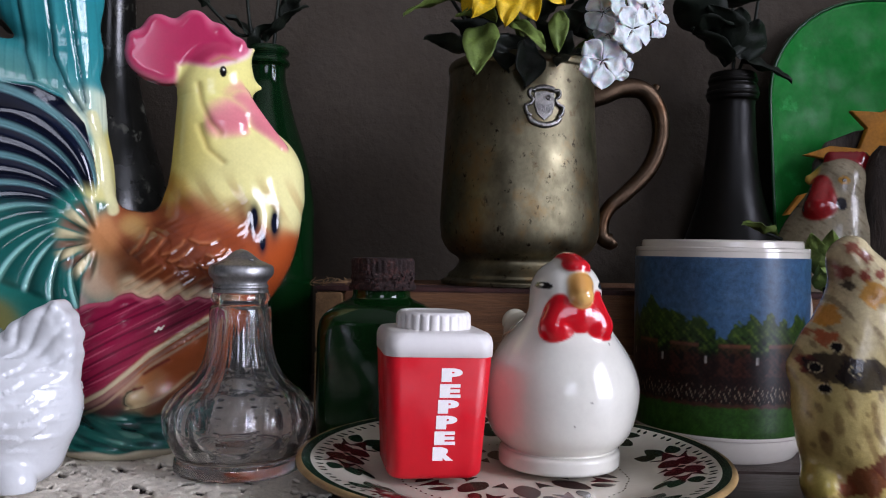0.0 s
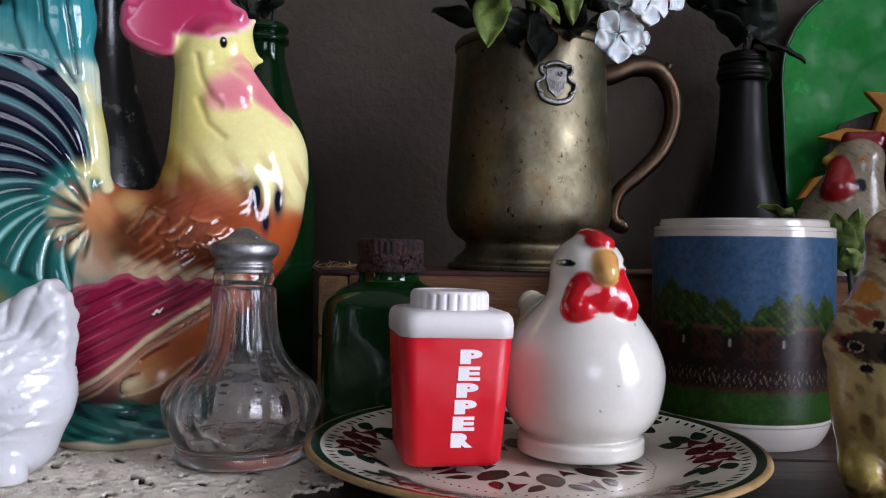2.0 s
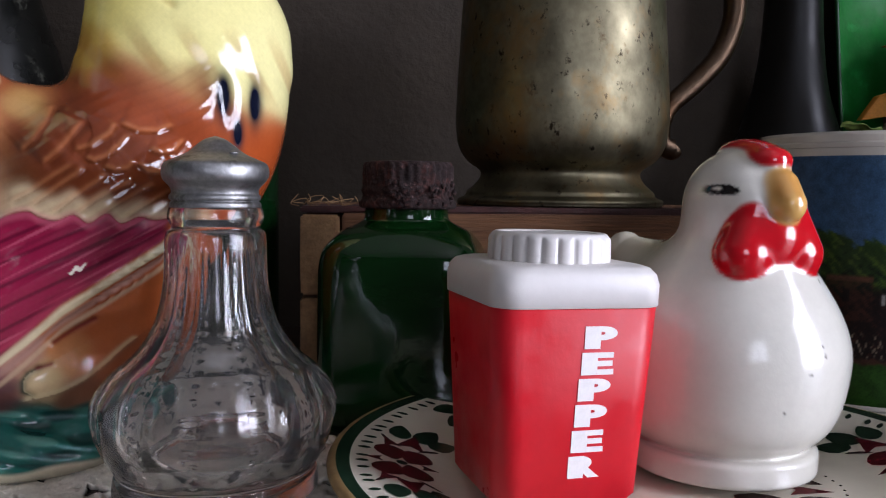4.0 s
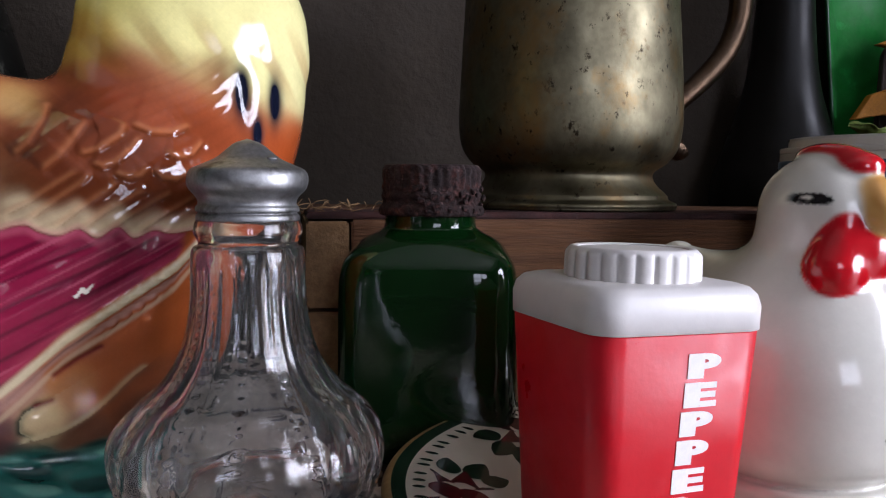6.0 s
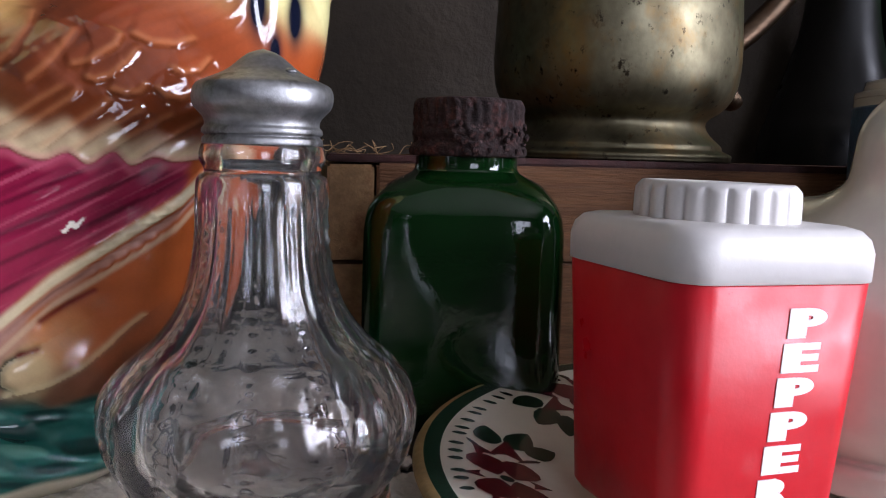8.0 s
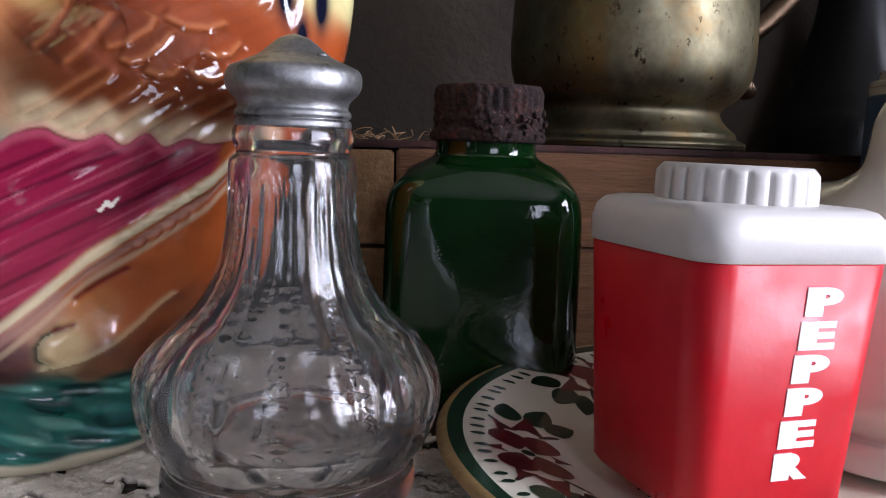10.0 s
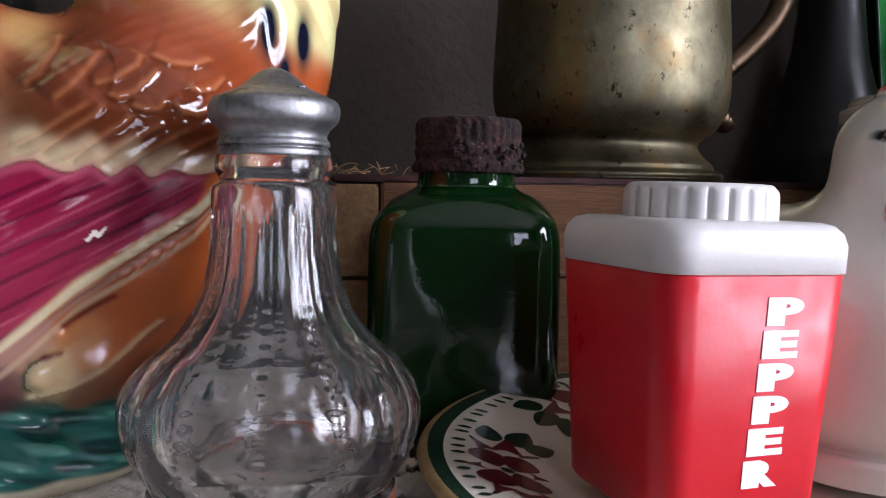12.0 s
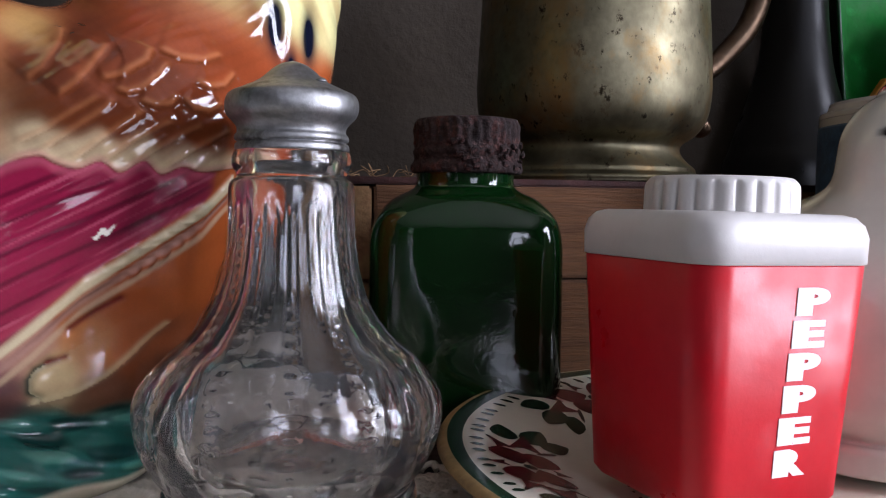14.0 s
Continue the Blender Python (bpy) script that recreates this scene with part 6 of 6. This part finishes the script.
# ---- bunch of silk flowers in the tankard ----
def sunflower():
    s = thing("sunflower", (0, 0, 0), 0, "yellow silk sunflower with green sepals in the tankard", "artificial flower")
    c = Vector((0.0316, 0.4250, 0.2322))
    part("stem", tube("stem", [(0.044, 0.50, 0.095), (0.044, 0.485, 0.19), tuple(c + Vector((0, 0.02, -0.004)))], [0.0022, 0.0020], LEAF, 6, 8), s)
    face = look(c, c + Vector((0.02, -1.0, 0.55))) @ pose(0, 0, 0, 180)
    part("seed_disc", lathe("seed_disc", [(0.0, 0.004), (0.010, 0.0036), (0.0155, 0.001), (0.016, -0.002), (0.0, -0.003)][::-1], SEED, 40, 4, lambda A, r, z: r + 0.0004 * np.sin(A * 21)), s, "dark brown seed disc", face)
    rnd = random.Random(3)
    for i in range(16):
        a = 360 * i / 16 + rnd.uniform(-6, 6)
        m = face @ pose(0, 0, 0, 0, 0, a) @ pose(0, 0.0135, 0.0005, rnd.uniform(-22, 8), rnd.uniform(-25, 25), 0)
        part("petal", blade("petal", 0.0225 + rnd.uniform(-0.003, 0.003), 0.0130, PETAL, 0.5 + rnd.uniform(-0.2, 0.5), 0.35, 1.0, 0.004, seed=i), s, m=m)
    for i, (a, b, w, spin) in enumerate([((0.0203, 0.4320, 0.2035), (0.0132, 0.4250, 0.1757), 0.0185, -10), ((0.0316, 0.4300, 0.2032), (0.0514, 0.4180, 0.1886), 0.0120, 25), ((0.0565, 0.4300, 0.2098), (0.0548, 0.4250, 0.1870), 0.0105, 0), ((0.0110, 0.4350, 0.2163), (-0.0260, 0.4300, 0.2097), 0.0160, 10), ((0.0257, 0.4360, 0.2070), (0.0025, 0.4320, 0.2096), 0.014, 0)]):
        way = Vector(b) - Vector(a)
        part("sepal", blade("sepal", way.length, w, LEAF, 0.6, 0.3, 1.3, 0.003, seed=20 + i), s, m=aim(a, way + Vector((0, -way.length * 0.25, 0)), spin) @ pose(0, 0, 0, 8))
    return s


sunflower()


def white_blossoms():
    s = thing("white_blossom_stem", (0, 0, 0), 0, "cluster of white silk blossoms leaning over the tankard", "artificial flower")
    part("stem", tube("stem", [(0.055, 0.505, 0.095), (0.066, 0.480, 0.19), (0.0860, 0.4350, 0.2059), (0.0913, 0.4350, 0.2290)], [0.0018, 0.0014], LEAF, 6, 8), s)
    rnd = random.Random(8)
    for i, (p, size, tilt) in enumerate([((0.0767, 0.4200, 0.1828), 0.0125, 0.1), ((0.0900, 0.4160, 0.1975), 0.0118, 0.5), ((0.0778, 0.4250, 0.2081), 0.0110, -0.5), ((0.1036, 0.4250, 0.2046), 0.0095, 0.9), ((0.0870, 0.4200, 0.2146), 0.0110, 0.2), ((0.0989, 0.4240, 0.2171), 0.0105, 0.6), ((0.0817, 0.4300, 0.1988), 0.0080, -0.2), ((0.0864, 0.4280, 0.1820), 0.0075, 0.3)]):
        c = Vector(p)
        face = look(c, c + Vector((tilt, -1.0, rnd.uniform(-0.3, 0.3)))) @ pose(0, 0, 0, 180, 0, rnd.uniform(0, 70))
        b = part("blossom", lathe("blossom", [(0.0, 0.0008), (0.0006, 0.0006), (0.0008, 0.0), (0.0, -0.0004)][::-1], SEED, 10, 2), s, "white silk blossom", face)
        for k in range(5):
            part("petal", blade("petal", size * rnd.uniform(0.92, 1.08), size * 0.92, PETAL_WHITE, 0.45, 0.16, 0.62, 0.0022, 0.0003, 10, 7, seed=i * 5 + k), b, m=pose(0, 0, 0, 0, 0, 72 * k + rnd.uniform(-7, 7)) @ pose(0, 0.0004, 0.0004 + 0.0003 * (k % 2), rnd.uniform(4, 22), rnd.uniform(-12, 12), 0))
    return s


white_blossoms()
spray("dark green silk leaves round the flowers in the tankard", (0.044, 0.50, 0.10), [[(0.044, 0.49, 0.19), (0.0428, 0.4500, 0.2094), (0.0439, 0.4500, 0.2333)], [(0.035, 0.495, 0.19), (0.0149, 0.4600, 0.2056), (0.0023, 0.4600, 0.2238)]],
      [((0.0149, 0.4550, 0.1923), (-0.0121, 0.4450, 0.2007), 0.020, 10), ((0.0416, 0.4520, 0.2010), (0.0453, 0.4480, 0.1757), 0.022, 0), ((0.0331, 0.4600, 0.2059), (0.0347, 0.4550, 0.1850), 0.026, 0), ((0.0623, 0.4500, 0.2037), (0.0752, 0.4400, 0.2130), 0.026, 0), ((0.0578, 0.4600, 0.1910), (0.0743, 0.4500, 0.1950), 0.020, 30),
       ((0.0478, 0.4550, 0.2109), (0.0649, 0.4500, 0.2246), 0.030, 0), ((0.0210, 0.4600, 0.2057), (0.0173, 0.4550, 0.2285), 0.030, 0), ((0.0750, 0.4550, 0.2022), (0.0738, 0.4500, 0.2248), 0.026, 0), ((0.0243, 0.4620, 0.1971), (0.0025, 0.4550, 0.2132), 0.020, 20), ((0.0608, 0.4600, 0.1911), (0.0507, 0.4550, 0.2139), 0.03, 0)])


# ---- green tray leaning on the wall ----
def tray():
    w, h = 0.150, 0.138
    s = thing("tray", (0.2240 + w, 0.578, TOP + 0.001), 0, "bright green enamelled tray leaning on the wall", "tray", tilt=(-8, 0))

    def rounded(hw, hh, r, y, seg=12):
        out = []
        for k, (sx, sz) in enumerate(((1, 1), (-1, 1), (-1, -1), (1, -1))):
            for i in range(seg + 1):
                a = radians(90 * k + 90 * i / seg)
                out.append((sx * (hw - r) + r * math.cos(a), y, h + sz * (hh - r) + r * math.sin(a)))
        return out

    def shell(name, rings, mat):
        verts, faces, n = [], [], 4 * 13
        for ring in rings:
            verts += rounded(*ring)
        for i in range(len(rings) - 1):
            for j in range(n):
                k = (j + 1) % n
                faces.append((i * n + j, (i + 1) * n + j, (i + 1) * n + k, i * n + k))
        faces.append(tuple(range(n)))
        faces.append(tuple((len(rings) - 1) * n + j for j in range(n - 1, -1, -1)))
        return mesh_of(name, verts, faces, mat)

    part("pan", shell("pan", [(w - 0.052, h - 0.052, 0.042, 0.0010), (w - 0.050, h - 0.050, 0.042, -0.0004), (w - 0.046, h - 0.046, 0.045, -0.0030), (w - 0.030, h - 0.030, 0.056, -0.0045), (w - 0.012, h - 0.012, 0.068, -0.0075), (w - 0.004, h - 0.004, 0.073, -0.0130),
                              (w - 0.0015, h - 0.0015, 0.075, -0.0138), (w - 0.002, h - 0.002, 0.075, -0.0115), (w - 0.011, h - 0.011, 0.068, -0.0055), (w - 0.03, h - 0.03, 0.056, -0.0022), (w - 0.048, h - 0.048, 0.042, 0.0028)], TRAY), s, "glossy green enamel with a sunk middle")
    edge = rounded(w - 0.0012, h - 0.0012, 0.075, -0.0138)
    part("rolled_rim", tube("rolled_rim", edge + edge[:1], [0.0012], TRAY_EDGE, 1, 8), s, "dark rolled rim")
    return s


tray()


# ---- orange leaf cut-out, grey leaf piece and driftwood before the tray ----
def leaf_cutout():
    o = (0.2655, 0.5620, 0.1464)
    s = thing("leaf_cutout", (o[0], 0.562, TOP), 0, "orange painted wooden leaf cut-out on a stick", "ornament")
    z0 = TOP
    pts = [(0.2356, 0.5620, 0.1552), (0.2534, 0.5620, 0.1615), (0.2720, 0.5620, 0.1599), (0.2770, 0.5620, 0.1735), (0.2660, 0.5620, 0.1849), (0.2872, 0.5620, 0.1841), (0.3026, 0.5620, 0.1956), (0.3172, 0.5620, 0.1696), (0.3111, 0.5620, 0.1359), (0.2811, 0.5620, 0.1085), (0.2437, 0.5620, 0.1184), (0.2232, 0.5620, 0.1150),
           (0.2331, 0.5620, 0.1286), (0.2546, 0.5620, 0.1350), (0.2649, 0.5620, 0.1426), (0.2543, 0.5620, 0.1522)]
    part("leaf_shape", extrude_outline("leaf_shape", [(p[0] - o[0], p[2] - z0) for p in pts], 0.005, ORANGE, 0.0006), s)
    low = (0.2811, 0.5620, 0.1100)
    part("stick", tube("stick", [(low[0] - o[0], 0, low[2] - z0 + 0.01), (low[0] - o[0], 0, 0.06), (low[0] - o[0], 0, 0.0)], [0.0025], BARK, 3, 10), s)
    part("foot", box("foot", (0.03, 0.02, 0.006), BARK, 0.001), s, m=pose(low[0] - o[0], 0, 0))
    return s


leaf_cutout()
# second leaf behind; its grey holds the shade it stands in
gb = (0.2684, 0.5680, 0.1470)
solid("grey_board", extrude_outline("grey_board", [(-0.030, -gb[2] + TOP), (0.05, -gb[2] + TOP), (0.052, 0.010), (0.030, 0.030), (0.006, 0.026), (-0.014, 0.018), (-0.022, 0.004)], 0.004, LEAF_SHADE_GREY, 0.0006), (gb[0], 0.5705, gb[2]), label="brown-grey leaf piece behind the orange cut-out", category="board")
dw = (0.2497, 0.4900, 0.1067)
solid("driftwood", tube("driftwood", [(0.002, 0, TOP), (0.000, 0.002, 0.06), (-0.002, 0, 0.11), (0.001, 0.002, 0.140), (0.004, 0.001, 0.152)], [0.014, 0.012, 0.010, 0.008, 0.004], BARK, 10, 16), (dw[0], 0.49, 0), label="dark upright piece of driftwood", category="driftwood")
